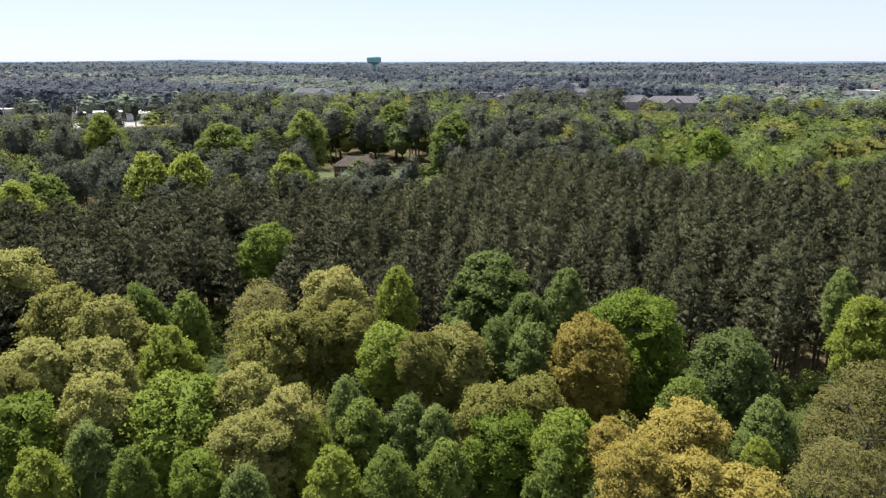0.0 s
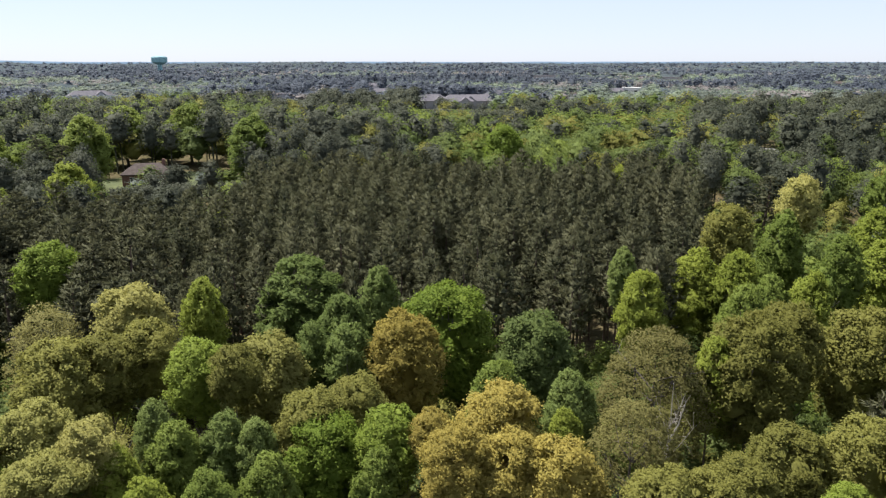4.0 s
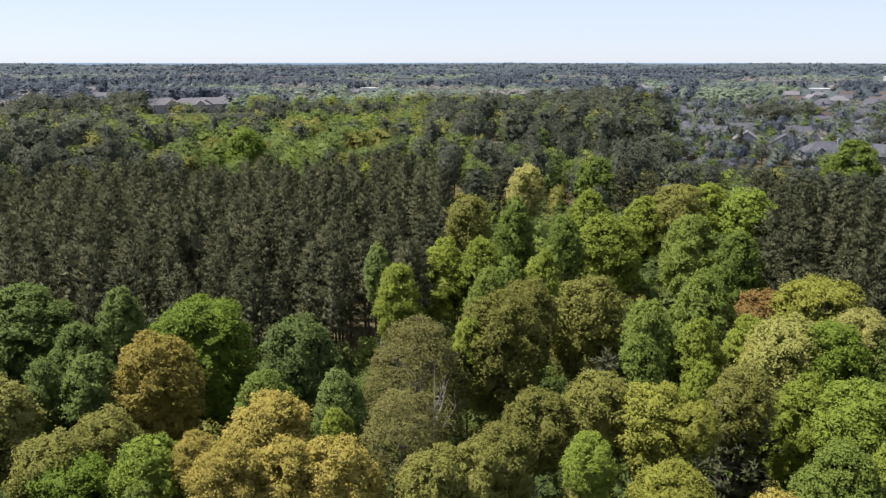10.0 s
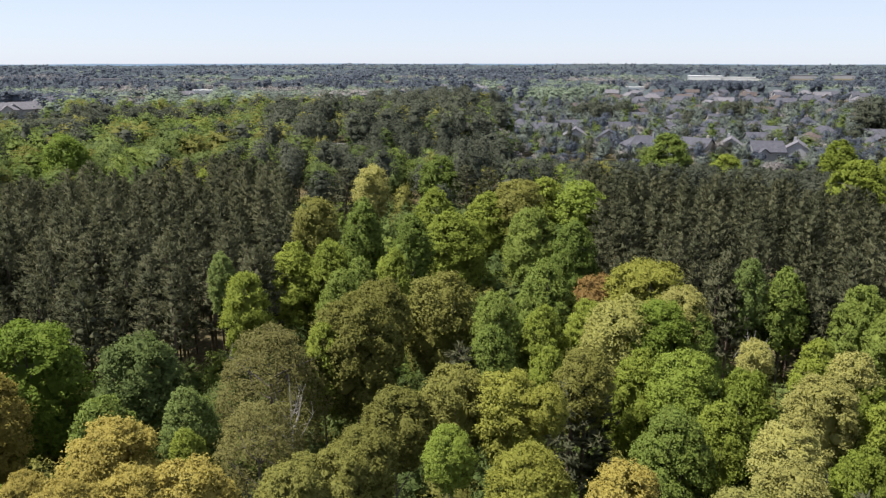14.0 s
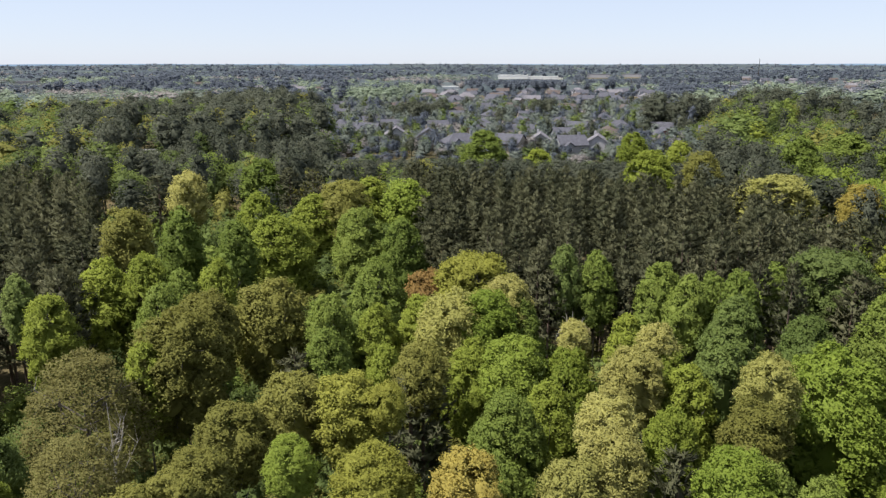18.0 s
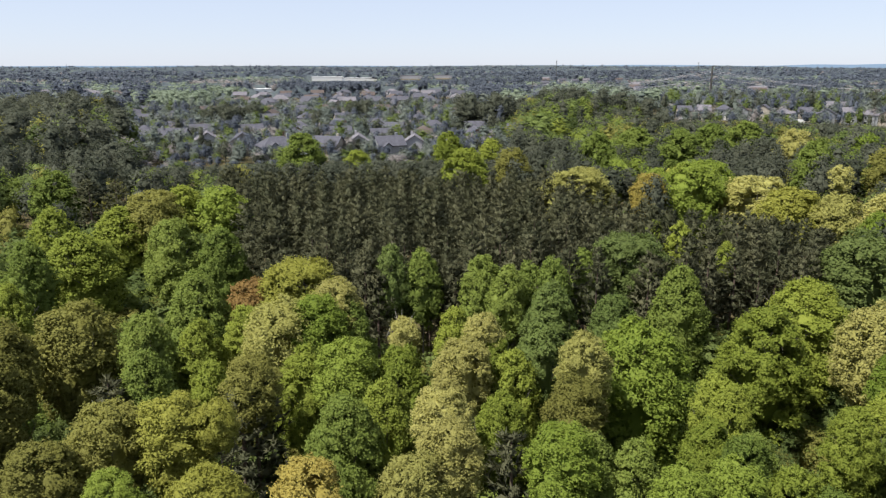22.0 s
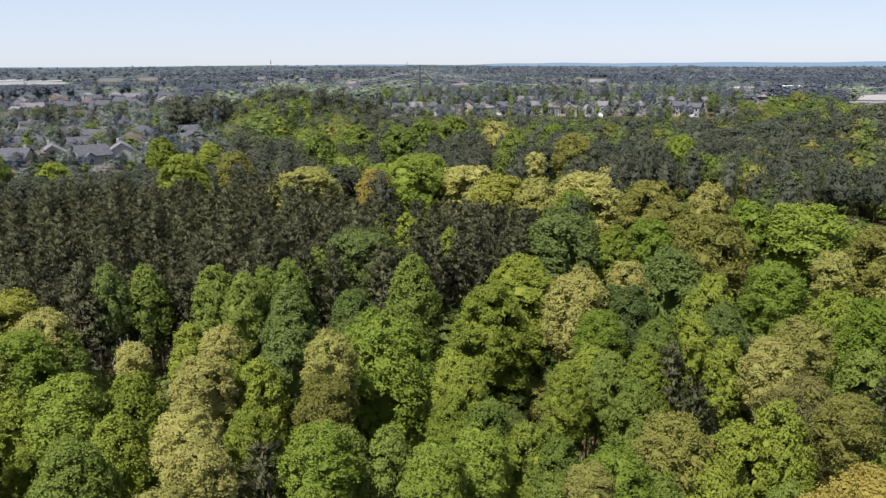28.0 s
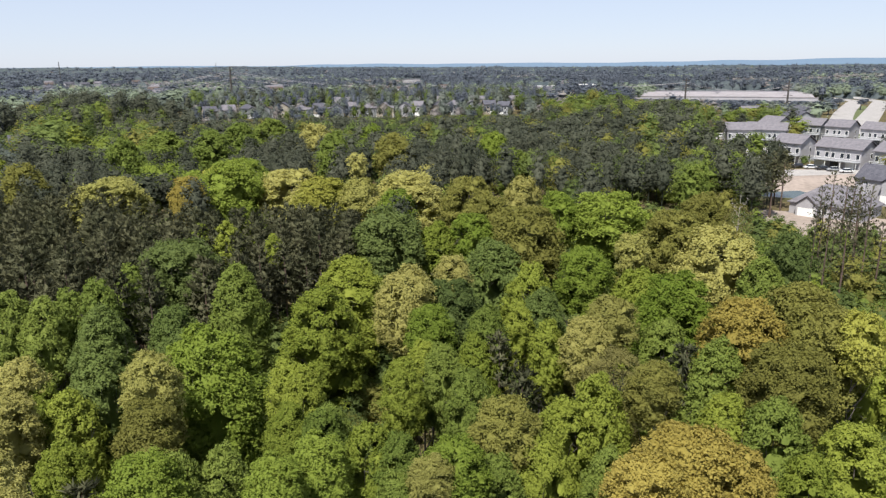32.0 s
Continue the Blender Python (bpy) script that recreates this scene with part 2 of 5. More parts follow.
def hull(rng, radius, z0, z1, rings, sides, H):
    """The shaded inner mass of a crown: a lumpy closed body; radius(u, angle) gives its outline."""
    u = np.linspace(0.0, 1.0, rings)
    w = np.linspace(0, 2 * math.pi, sides, endpoint=False)
    U, W = np.meshgrid(u, w, indexing="ij")
    W = W + 0.5 * (np.arange(rings) % 2)[:, None] * 2 * math.pi / sides
    r = radius(U, W) * rng.uniform(0.84, 1.14, U.shape)
    v = np.stack([r * np.cos(W), r * np.sin(W), z0 + (z1 - z0) * U + rng.normal(size=U.shape) * 0.01 * H], 2).reshape(-1, 3)
    v = np.concatenate([v, [[0, 0, z0], [0, 0, z1 + 0.01 * H]]])
    f = []
    for i in range(rings - 1):
        for k in range(sides):
            a, b, c, d = i * sides + k, i * sides + (k + 1) % sides, (i + 1) * sides + (k + 1) % sides, (i + 1) * sides + k
            f += [(a, b, c), (a, c, d)]
    for k in range(sides):
        f += [((k + 1) % sides, k, rings * sides), ((rings - 1) * sides + k, (rings - 1) * sides + (k + 1) % sides, rings * sides + 1)]
    n = unit((v - np.array((0, 0, z0 + 0.4 * (z1 - z0)))) * (1, 1, 0.5) + np.array((0, 0, 0.25)))
    return v, np.array(f), n


def tufts(rng, cc, size, rounds, H, up, R):
    """Dense uneven leaf masses at the given centres."""
    bv, bf = ball(rounds)
    n = len(cc)
    spin = rng.uniform(0, 6.28, n)
    c, s = np.cos(spin)[:, None], np.sin(spin)[:, None]
    d = np.stack([bv[None, :, 0] * c - bv[None, :, 1] * s, bv[None, :, 0] * s + bv[None, :, 1] * c, bv[None, :, 2] + 0 * c], 2)
    p = cc[:, None, :] + d * (size[:, None] * rng.uniform(0.7, 1.1, (n, len(bv))))[..., None]
    whole = unit((p - np.array((0, 0, H * 0.55))) * (1, 1, 0.5))
    soft = unit(d * 0.7 + whole * 0.5 + np.array((0, 0, up)))
    f = (bf[None] + (np.arange(n) * len(bv))[:, None, None]).reshape(-1, 3)
    return p.reshape(-1, 3), f, soft.reshape(-1, 3)


def crown_arrays(seed, shape, lobes, clumps, per, leaf, solid=1, R=4.0, H=20.0, up=0.75, ruffle=0.4):
    """A crown of boughs: each bough a lobe, each lobe a heap of leaf clumps round a shaded inside."""
    rng = np.random.default_rng(seed)
    a, b, low, swell = SHAPES[shape]
    u = (np.arange(lobes) + rng.uniform(0.1, 0.9, lobes)) / lobes
    u = np.clip(0.06 + 0.9 * u ** 0.85, 0.03, 0.97)
    ang = 2.39996 * np.arange(lobes) + rng.uniform(-0.5, 0.5, lobes)
    outline = R * np.sin(math.pi * u ** a) ** b
    size = R * swell * (26.0 / lobes) ** 0.35 * rng.uniform(0.8, 1.15, lobes) * (0.6 + 0.4 * outline / R)
    rad = np.maximum(outline * rng.uniform(0.93, 1.07, lobes) - size * 0.8, 0.0)
    lc = np.stack([rad * np.cos(ang), rad * np.sin(ang), H * (low + (1 - low) * u) - size * 0.7 * u + rng.normal(size=lobes) * 0.012 * H], 1)
    away = unit(np.stack([np.cos(ang), np.sin(ang), 0 * ang], 1) * (0.35 + outline / R)[:, None] + np.array((0, 0, 0.2)) + np.array((0, 0, 1.0)) * (u ** 2)[:, None])
    # clumps sit on the outer and upper side of their lobe
    cd = unit(unit(rng.normal(size=(lobes, clumps, 3))) + 0.7 * away[:, None, :] + np.array((0, 0, 0.2)))
    cc = lc[:, None, :] + cd * (size[:, None] * rng.uniform(0.8, 1.06, (lobes, clumps)))[..., None]
    cs = size[:, None] * rng.uniform(0.27, 0.46, (lobes, clumps)) * (16.0 / clumps) ** 0.4
    ld = unit(rng.normal(size=(lobes, clumps, per, 3)) + 0.6 * cd[:, :, None, :] + np.array((0, 0, 0.25)))
    spread = rng.uniform(0.5, 1.25, (lobes, clumps, per)) + 0.75 * (rng.uniform(0, 1, (lobes, clumps, per)) > 0.84)
    pos = cc[:, :, None, :] + ld * (cs[:, :, None] * spread)[..., None] * np.array((1.0, 1.0, 0.95))
    nor = unit(ld + rng.normal(size=ld.shape) * 0.5)
    soft = unit(ld * 0.42 + cd[:, :, None, :] * 0.42 + away[:, None, None, :] * 0.55 + rng.normal(size=ld.shape) * ruffle + np.array((0, 0, up)))
    pieces = [blades(rng, pos.reshape(-1, 3), nor.reshape(-1, 3), leaf, leaf * 0.8, None, soft.reshape(-1, 3))]
    if solid:
        pieces.append(tufts(rng, lc, size * (0.72 if lobes > 9 else 0.76), solid - 1, H, up, R))
        pieces.append(hull(rng, lambda U, W: 0.55 * R * np.sin(math.pi * (0.05 + 0.8 * U) ** a) ** b, H * (low + 0.08 * (1 - low)), H * (low + 0.66 * (1 - low)), 4, 7, H))
    return joined(pieces)


def limbs_arrays(seed, shape, twigs=0, R=4.0, H=20.0):
    rng = np.random.default_rng(seed + 500)
    bend = rng.normal(size=2) * 0.35
    spine = [np.array((bend[0] * math.sin(3 * f), bend[1] * math.sin(2.4 * f), H * f)) for f in (-0.01, 0.12, 0.3, 0.5, 0.7, 0.86)]
    out = [tube(spine, [0.30, 0.24, 0.20, 0.15, 0.09, 0.03], 7)]
    for k in range(9):
        f = rng.uniform(0.36, 0.74); w = 2.4 * k + rng.uniform(-0.4, 0.4); reach = R * rng.uniform(0.55, 0.88)
        s = np.array((bend[0] * math.sin(3 * f), bend[1] * math.sin(2.4 * f), H * f))
        dirn = np.array((math.cos(w), math.sin(w), 0))
        e = s + dirn * reach + np.array((0, 0, H * rng.uniform(0.10, 0.19)))
        mid = s + (e - s) * 0.5 + np.array((0, 0, -0.3)) + rng.normal(size=3) * 0.2
        out.append(tube([s, mid, e], [0.11, 0.07, 0.02], 5))
        for j in range(twigs):
            q = s + (e - s) * rng.uniform(0.4, 1.0)
            out.append(tube([q, q + unit(rng.normal(size=3) + (0, 0, 0.7)) * rng.uniform(0.9, 2.0)], [0.03, 0.008], 3))
    return joined(out)


CROWNS, BOUGHS = {}, {}
for shape in ("round", "ovate", "open"):
    for level, (lobes, clumps, per, leaf) in enumerate(((46, 24, 29, 0.235), (42, 20, 22, 0.29), (36, 15, 15, 0.39), (26, 9, 11, 0.56))):
        if shape == "ovate":
            lobes, leaf = lobes + 8, leaf * 0.95
        if shape == "open":
            per, leaf = int(per * 0.7), leaf * 0.75
        CROWNS[shape, level] = [mesh_of("crown", *crown_arrays(11 * k + level, shape, lobes, clumps, per, leaf, 0 if shape == "open" else (2, 2, 2, 1)[level]))
                                for k in range(5)]
    BOUGHS[shape] = [mesh_of("trunk", *limbs_arrays(k, shape, 9 if shape == "open" else 2)) for k in range(3)]

KINDS = {
    "olive_oak": ("round", "oak_tree", "oak tree with olive-green young leaves over grey limbs"),
    "tan_oak": ("round", "oak_tree", "oak tree covered in tan catkins among the green woods"),
    "gold_oak": ("round", "oak_tree", "broad oak tree with golden catkins and billowing crown"),
    "pale_oak": ("round", "oak_tree", "oak tree with pale cream catkins and rounded crown"),
    "green_poplar": ("ovate", "poplar_tree", "mid-green leafy poplar tree with an ovate crown"),
    "lime_maple": ("ovate", "maple_tree", "lime-green maple tree in fresh spring leaf"),
    "bright_maple": ("round", "maple_tree", "bright yellow-green maple tree with a dense crown"),
    "dark_gum": ("round", "gum_tree", "dark green leafy gum tree with a full crown"),
    "bare_oak": ("open", "oak_tree", "half-bare oak tree with grey twigs and opening buds"),
    "teal_poplar": ("ovate", "poplar_tree", "tall blue-green leafy poplar tree with upright boughs"),
    "yellow_oak": ("round", "oak_tree", "oak tree with lemon-yellow catkins and billowing crown"),
    "red_maple": ("round", "maple_tree", "small reddish-brown maple tree at the pine edge"),
}
HEROES = []
pick = random.Random(5)


def stand(kind, rows):
    """Single trees of one kind: x, y, height and crown radius of each."""
    shape, name, label = KINDS[kind]
    for x, y, h, r in rows:
        far = math.hypot(x, y)
        r = min(r, 7.5)
        fine = far * 3.2 / max(r, 1.6)      # how large the leaves of its crown look
        level = 0 if fine < 58 else (1 if fine < 96 else (2 if fine < 170 else 3))
        t = thing(name, Matrix.Translation((x, y, rise(x, y))) @ Matrix.Rotation(pick.uniform(0, 6.28), 4, "Z") @ Matrix.Diagonal((r / 4, r / 4, h / 20, 1)),
                  label, "tree", "trees of the near hardwood wood" if far < 170 else "trees past the pine stands")
        hang("trunk", pick.choice(BOUGHS[shape]), t, BARK)
        crown = hang("crown", pick.choice(CROWNS[shape, level]), t, LEAF[kind])
        # the crown hangs from the top: about as deep as its kind grows wide
        deep = min(1.0, {"round": 3.0, "ovate": 4.5, "open": 3.0}[shape] * r * pick.uniform(0.92, 1.12) / ((1 - SHAPES[shape][2]) * h))
        crown.location, crown.scale = (0, 0, 20 * (1 - deep)), (1, 1, deep)
        HEROES.append((x, y, r))


# ---- ground: one sheet, level near by, rising to low hills far off ----
def step(a, b, v):
    f = min(1.0, max(0.0, (v - a) / (b - a)))
    return f * f * (3 - 2 * f)


def sunk(az):
    """How much lower the far hills stand on some bearings."""
    return 6 + 8 * (1 - step(15, 45, az)) + 16 * step(95, 125, az)


def rise(x, y):
    """The height of the ground: a level wood, a shelf of higher ground round it, hills far off."""
    d, az = math.hypot(x, y), math.degrees(math.atan2(x, y))
    east = step(86, 92, az) * (1 - step(124, 131, az))
    shelf = 5.5 + 4.5 * step(42, 56, az) - 5.0 * step(122, 132, az) - 7.0 * step(50, 57, az) * (1 - step(82, 88, az))
    near = 190 + 30 * step(40, 52, az) + 180 * east
    back = 520 + 180 * step(42, 56, az) - 80 * east
    n = noise.noise((x / 900, y / 900, 0.3)) + 0.5 * noise.noise((x / 350, y / 350, 4.1))
    f = max(0.0, (d - 1200) / 3600)
    sink = sunk(az)
    return shelf * step(near, near + 60 + 50 * east, d) * (1 - step(back, back + 200, d)) + 24 * f ** 1.1 - sink * f + 10 * min(1, f * 2.0) * n + 6 * step(660, 1000, d) * noise.noise((x / 240, y / 240, 8.8))


def build_ground():
    rings = [0, 15, 30, 60, 120] + [180 + 20 * k for k in range(52)] + [1200 + 150 * k for k in range(26)] + [5400, 6500]
    n = 240
    vs = [(0, 0, 0)]
    for d in rings[1:]:
        for k in range(n):
            w = 2 * math.pi * k / n
            x, y = d * math.sin(w), d * math.cos(w)
            vs.append((x, y, rise(x, y)))
    fs = [(0, 1 + k, 1 + (k + 1) % n) for k in range(n)]
    for i in range(len(rings) - 2):
        for k in range(n):
            a, b = 1 + i * n, 1 + (i + 1) * n
            fs.append((a + k, b + k, b + (k + 1) % n, a + (k + 1) % n))
    me = bpy.data.meshes.new("ground")
    me.from_pydata(vs, [], fs)
    me.materials.append(FLOOR)
    bm = bmesh.new(); bm.from_mesh(me); bmesh.ops.recalc_face_normals(bm, faces=bm.faces); bm.to_mesh(me); bm.free()
    me.update()
    tagged(new("ground", me), "brown leaf-littered forest floor reaching to the horizon", "ground", "", "structure")


build_ground()


def at(az, d):
    """The spot on the ground at a bearing and a distance from the lookout."""
    w = radians(az)
    x, y = d * math.sin(w), d * math.cos(w)
    return Vector((x, y, rise(x, y)))


CLEAR = []      # x, y, radius kept free of wild trees


def patch(name, centre, w, l, turn, mat, z, label, category, ragged=0.12, seed=1):
    """A thin slab of ground cover with an uneven edge."""
    rng = random.Random(seed)
    bm = bmesh.new()
    m = Matrix.Translation(centre) @ Matrix.Rotation(radians(-turn), 4, "Z")

    def lay(x, y, up):
        p = m @ Vector((x, y, 0))
        return bm.verts.new((x, y, rise(p.x, p.y) - centre.z + up))

    edge = [(abs(math.cos(2 * math.pi * k / 28)) ** 4 + abs(math.sin(2 * math.pi * k / 28)) ** 4) ** -0.25 * (1 + rng.uniform(-ragged, ragged)) for k in range(28)]
    rows = [[lay(w / 2 * f * edge[k] * math.cos(2 * math.pi * k / 28), l / 2 * f * edge[k] * math.sin(2 * math.pi * k / 28), up) for k in range(28)]
            for f, up in ((0.25, z), (0.5, z), (0.75, z), (1.0, z), (1.01, -0.4))]
    bm.faces.new(rows[0])
    for p, q in zip(rows, rows[1:]):
        for k in range(28):
            bm.faces.new([p[k], q[k], q[(k + 1) % 28], p[(k + 1) % 28]])
    bmesh.ops.recalc_face_normals(bm, faces=bm.faces)
    me = bpy.data.meshes.new(name); bm.to_mesh(me); bm.free(); me.materials.append(mat)
    ob = new(name, me); ob.matrix_world = Matrix.Translation(centre) @ Matrix.Rotation(radians(-turn), 4, "Z")
    CLEAR.append((centre.x, centre.y, min(w, l) / 2))
    c, s = math.cos(radians(turn)), math.sin(radians(turn))
    long_x = w > l
    for q in (-0.35, -0.18, 0.18, 0.35):
        e = (w if long_x else l) * q
        CLEAR.append((centre.x + (c * e if long_x else s * e), centre.y + (-s * e if long_x else c * e), min(w, l) / 2))
    return tagged(ob, label, category, "", "structure")
stand("bare_oak", [(-19.1, 69.8, 19.6, 3.5), (34.5, 51.1, 18.8, 4.8), (25.7, 39.7, 18.7, 3.1), (83.2, -92.2, 19.2, 2.3), (44.3, -36.4, 18.6, 2.8)])
stand("bright_maple", [(-24.5, 94.6, 20.2, 3.5), (-4.8, 57.0, 20.0, 2.4), (-19.4, 46.8, 19.7, 4.0), (-14.7, 37.2, 19.5, 1.5), (20.3, 69.2, 19.0, 4.9), (4.1, 43.3, 19.1, 2.6), (8.2, 41.0, 20.2, 2.1), (120.1, 68.4, 19.7, 4.6), (29.8, 25.4, 20.2, 1.5), (62.2, 26.2, 19.9, 3.0), (53.4, 19.9, 19.2, 2.7), (61.0, -5.2, 19.6, 4.7), (40.3, 0.8, 20.3, 2.2), (119.1, -45.2, 19.8, 3.4), (178.6, -28.7, 19.7, 4.8), (102.2, -69.5, 20.0, 3.5), (98.1, -77.3, 20.3, 6.7), (67.8, -50.2, 20.3, 3.3), (99.3, -50.8, 18.7, 3.8), (55.3, -53.2, 19.7, 4.4), (58.9, -25.6, 19.5, 2.3), (39.0, -9.1, 19.9, 2.0)])
stand("bright_maple", [(37.0, -6.0, 20.3, 1.8), (34.3, -16.4, 20.2, 2.0), (-29.6, 44.4, 19.5, 2.8), (151.4, -20.8, 23.1, 5.9), (164.7, -14.7, 19.5, 3.7), (73.8, 194.2, 23.1, 5.2), (198.6, -109.3, 20.7, 5.1), (261.1, -90.1, 19.5, 4.7)])
stand("dark_gum", [(25.0, 56.4, 19.6, 3.3), (98.1, -5.6, 19.7, 5.8), (101.4, -36.8, 20.0, 5.9), (67.4, -32.0, 19.0, 3.0), (63.6, -80.7, 19.6, 2.9)])
stand("gold_oak", [(12.8, 57.1, 20.4, 3.3), (10.4, 39.3, 20.4, 1.3), (16.5, 42.7, 19.8, 3.0), (11.2, 36.3, 20.8, 2.1), (17.3, 34.6, 19.9, 2.7), (14.6, 35.8, 20.0, 2.5), (32.9, 14.9, 20.5, 1.9), (148.4, -11.8, 20.6, 3.6), (44.5, -51.6, 20.6, 3.7), (28.7, -30.0, 20.4, 3.4), (27.3, -25.2, 20.7, 2.4), (27.1, -32.1, 19.4, 2.1)])
stand("green_poplar", [(-31.9, 70.1, 19.5, 2.7), (-27.0, 70.3, 18.5, 2.1), (-19.4, 38.6, 19.0, 1.4), (-11.9, 41.8, 19.0, 1.5), (-5.8, 45.5, 18.8, 2.1), (0.2, 38.6, 19.6, 1.7), (6.8, 38.6, 18.8, 1.7), (-22.5, 46.9, 18.3, 1.7), (-3.2, 37.5, 19.7, 1.7), (18.3, 47.9, 19.5, 2.6), (82.8, 90.8, 18.8, 3.5), (97.2, 64.4, 19.0, 4.5), (95.0, 55.1, 18.3, 3.7), (51.0, 60.2, 19.0, 2.6), (58.2, 64.3, 18.3, 2.4), (56.5, 41.6, 19.2, 2.8), (69.7, 44.0, 19.1, 3.7), (48.1, 35.7, 19.2, 2.5), (77.9, 74.0, 19.3, 3.0), (65.9, 24.1, 18.7, 2.7), (42.9, 16.2, 19.7, 2.9), (84.7, 20.7, 19.2, 2.4)])
stand("green_poplar", [(137.5, 120.8, 19.0, 5.2), (169.3, -100.1, 19.0, 4.9), (198.4, -56.6, 23.4, 5.5), (207.0, -1.0, 23.4, 5.8), (190.5, 81.9, 23.4, 7.0), (-63.3, 202.2, 23.4, 8.6), (-25.4, 266.8, 11.1, 6.5), (2.8, 218.5, 23.4, 7.1), (-42.7, 221.5, 23.4, 6.4), (226.1, -12.8, 23.4, 8.2), (225.2, -26.2, 23.4, 6.4), (-38.5, 265.2, 21.5, 8.1), (-17.7, 267.4, 21.7, 8.7), (248.3, -37.8, 23.4, 7.1), (258.3, -50.6, 23.4, 8.5)])
stand("green_poplar", [(83.7, 12.6, 19.2, 2.9), (80.8, 9.2, 19.0, 2.3), (84.3, 6.9, 18.4, 2.3), (82.8, 3.9, 19.6, 2.5), (90.6, 0.4, 18.8, 2.1), (82.2, -10.9, 19.7, 3.2), (43.1, -10.6, 19.4, 1.9), (42.1, -3.7, 18.8, 2.0), (56.3, -30.3, 19.5, 2.3), (48.2, -45.4, 18.6, 2.9), (60.3, -71.7, 18.4, 3.2), (40.5, -44.2, 19.3, 2.9), (30.5, -39.4, 19.7, 2.7), (44.8, -22.7, 19.5, 2.0), (51.8, -23.5, 18.7, 2.0), (44.4, -11.3, 19.0, 1.8), (41.8, -1.0, 19.3, 1.9), (38.9, -14.5, 18.7, 2.0), (34.1, -19.2, 18.6, 1.9), (31.6, -26.0, 18.6, 1.8), (35.1, -12.8, 18.6, 1.7), (-78.8, 137.4, 20.6, 5.1)])
stand("lime_maple", [(-5.4, 77.2, 19.3, 2.4), (-25.5, 60.3, 18.6, 3.1), (-31.5, 47.4, 18.0, 2.5), (-9.0, 42.5, 19.2, 1.7), (-25.7, 39.4, 18.5, 2.1), (-6.7, 38.3, 19.2, 1.9), (20.8, 41.0, 18.3, 1.3), (43.3, 67.7, 19.1, 2.7), (57.6, 78.1, 17.9, 3.9), (98.6, 87.6, 19.2, 4.2), (88.4, 74.6, 18.1, 5.4), (108.8, 82.0, 17.8, 5.3), (130.2, 83.0, 18.1, 4.7), (60.5, 73.3, 18.8, 3.3), (62.1, 62.7, 18.8, 3.3), (40.0, 50.0, 18.2, 2.1), (59.1, 37.4, 17.8, 2.5), (49.5, 30.4, 18.1, 1.8), (63.9, 34.9, 17.8, 2.7), (54.3, 24.3, 18.0, 2.5), (56.1, 15.8, 18.2, 3.1), (48.2, 14.9, 18.5, 2.4)])
stand("lime_maple", [(-98.9, 206.8, 23.1, 5.5), (235.0, 33.2, 17.5, 4.8), (240.2, 49.2, 18.7, 5.1)])
stand("lime_maple", [(53.9, -28.0, 17.9, 2.2), (49.7, -19.1, 19.0, 1.8), (53.9, -22.7, 18.3, 2.1), (52.0, -11.1, 19.1, 1.8), (40.3, -12.9, 19.2, 2.1), (26.4, -41.9, 19.2, 3.1), (25.6, -36.7, 18.7, 2.1), (41.5, -65.8, 17.5, 3.3), (51.9, -69.7, 17.5, 4.4), (-4.3, 135.6, 15.9, 2.2), (-78.6, 126.7, 20.7, 5.1), (78.7, 129.8, 12.7, 2.1), (-54.1, 148.3, 23.1, 5.1), (-46.5, 153.4, 17.5, 3.9), (-62.4, 148.3, 23.1, 5.2), (167.9, 30.0, 23.1, 6.2), (88.2, 152.1, 17.5, 3.0), (-38.9, 176.6, 19.5, 5.1), (85.0, 160.2, 17.5, 2.2), (201.0, 68.8, 17.5, 4.8), (-47.1, 263.8, 11.3, 6.5), (13.2, 218.5, 17.5, 4.4)])
stand("lime_maple", [(57.9, 7.4, 18.9, 2.0), (55.8, 5.7, 18.7, 2.5), (47.8, 5.7, 18.5, 2.1), (115.9, -10.4, 17.8, 2.0), (109.7, -13.7, 19.0, 2.0), (114.2, -17.4, 17.8, 2.1), (101.7, -19.2, 18.1, 1.3), (53.4, -10.3, 19.0, 1.7), (47.0, -9.1, 18.3, 2.0), (63.8, 12.4, 19.2, 1.9), (82.2, -24.9, 18.9, 5.1), (73.4, -18.5, 18.3, 4.4), (100.0, -44.7, 17.8, 4.1), (68.5, -42.9, 19.2, 3.4), (57.8, -35.1, 18.3, 1.5), (54.1, -36.0, 17.9, 1.8), (57.3, -43.8, 17.8, 1.8), (62.3, -53.8, 18.9, 4.0), (39.8, -31.2, 19.2, 2.5), (33.9, -38.4, 18.8, 2.3), (39.6, -28.0, 18.1, 2.4), (35.2, -23.2, 18.4, 2.4)])
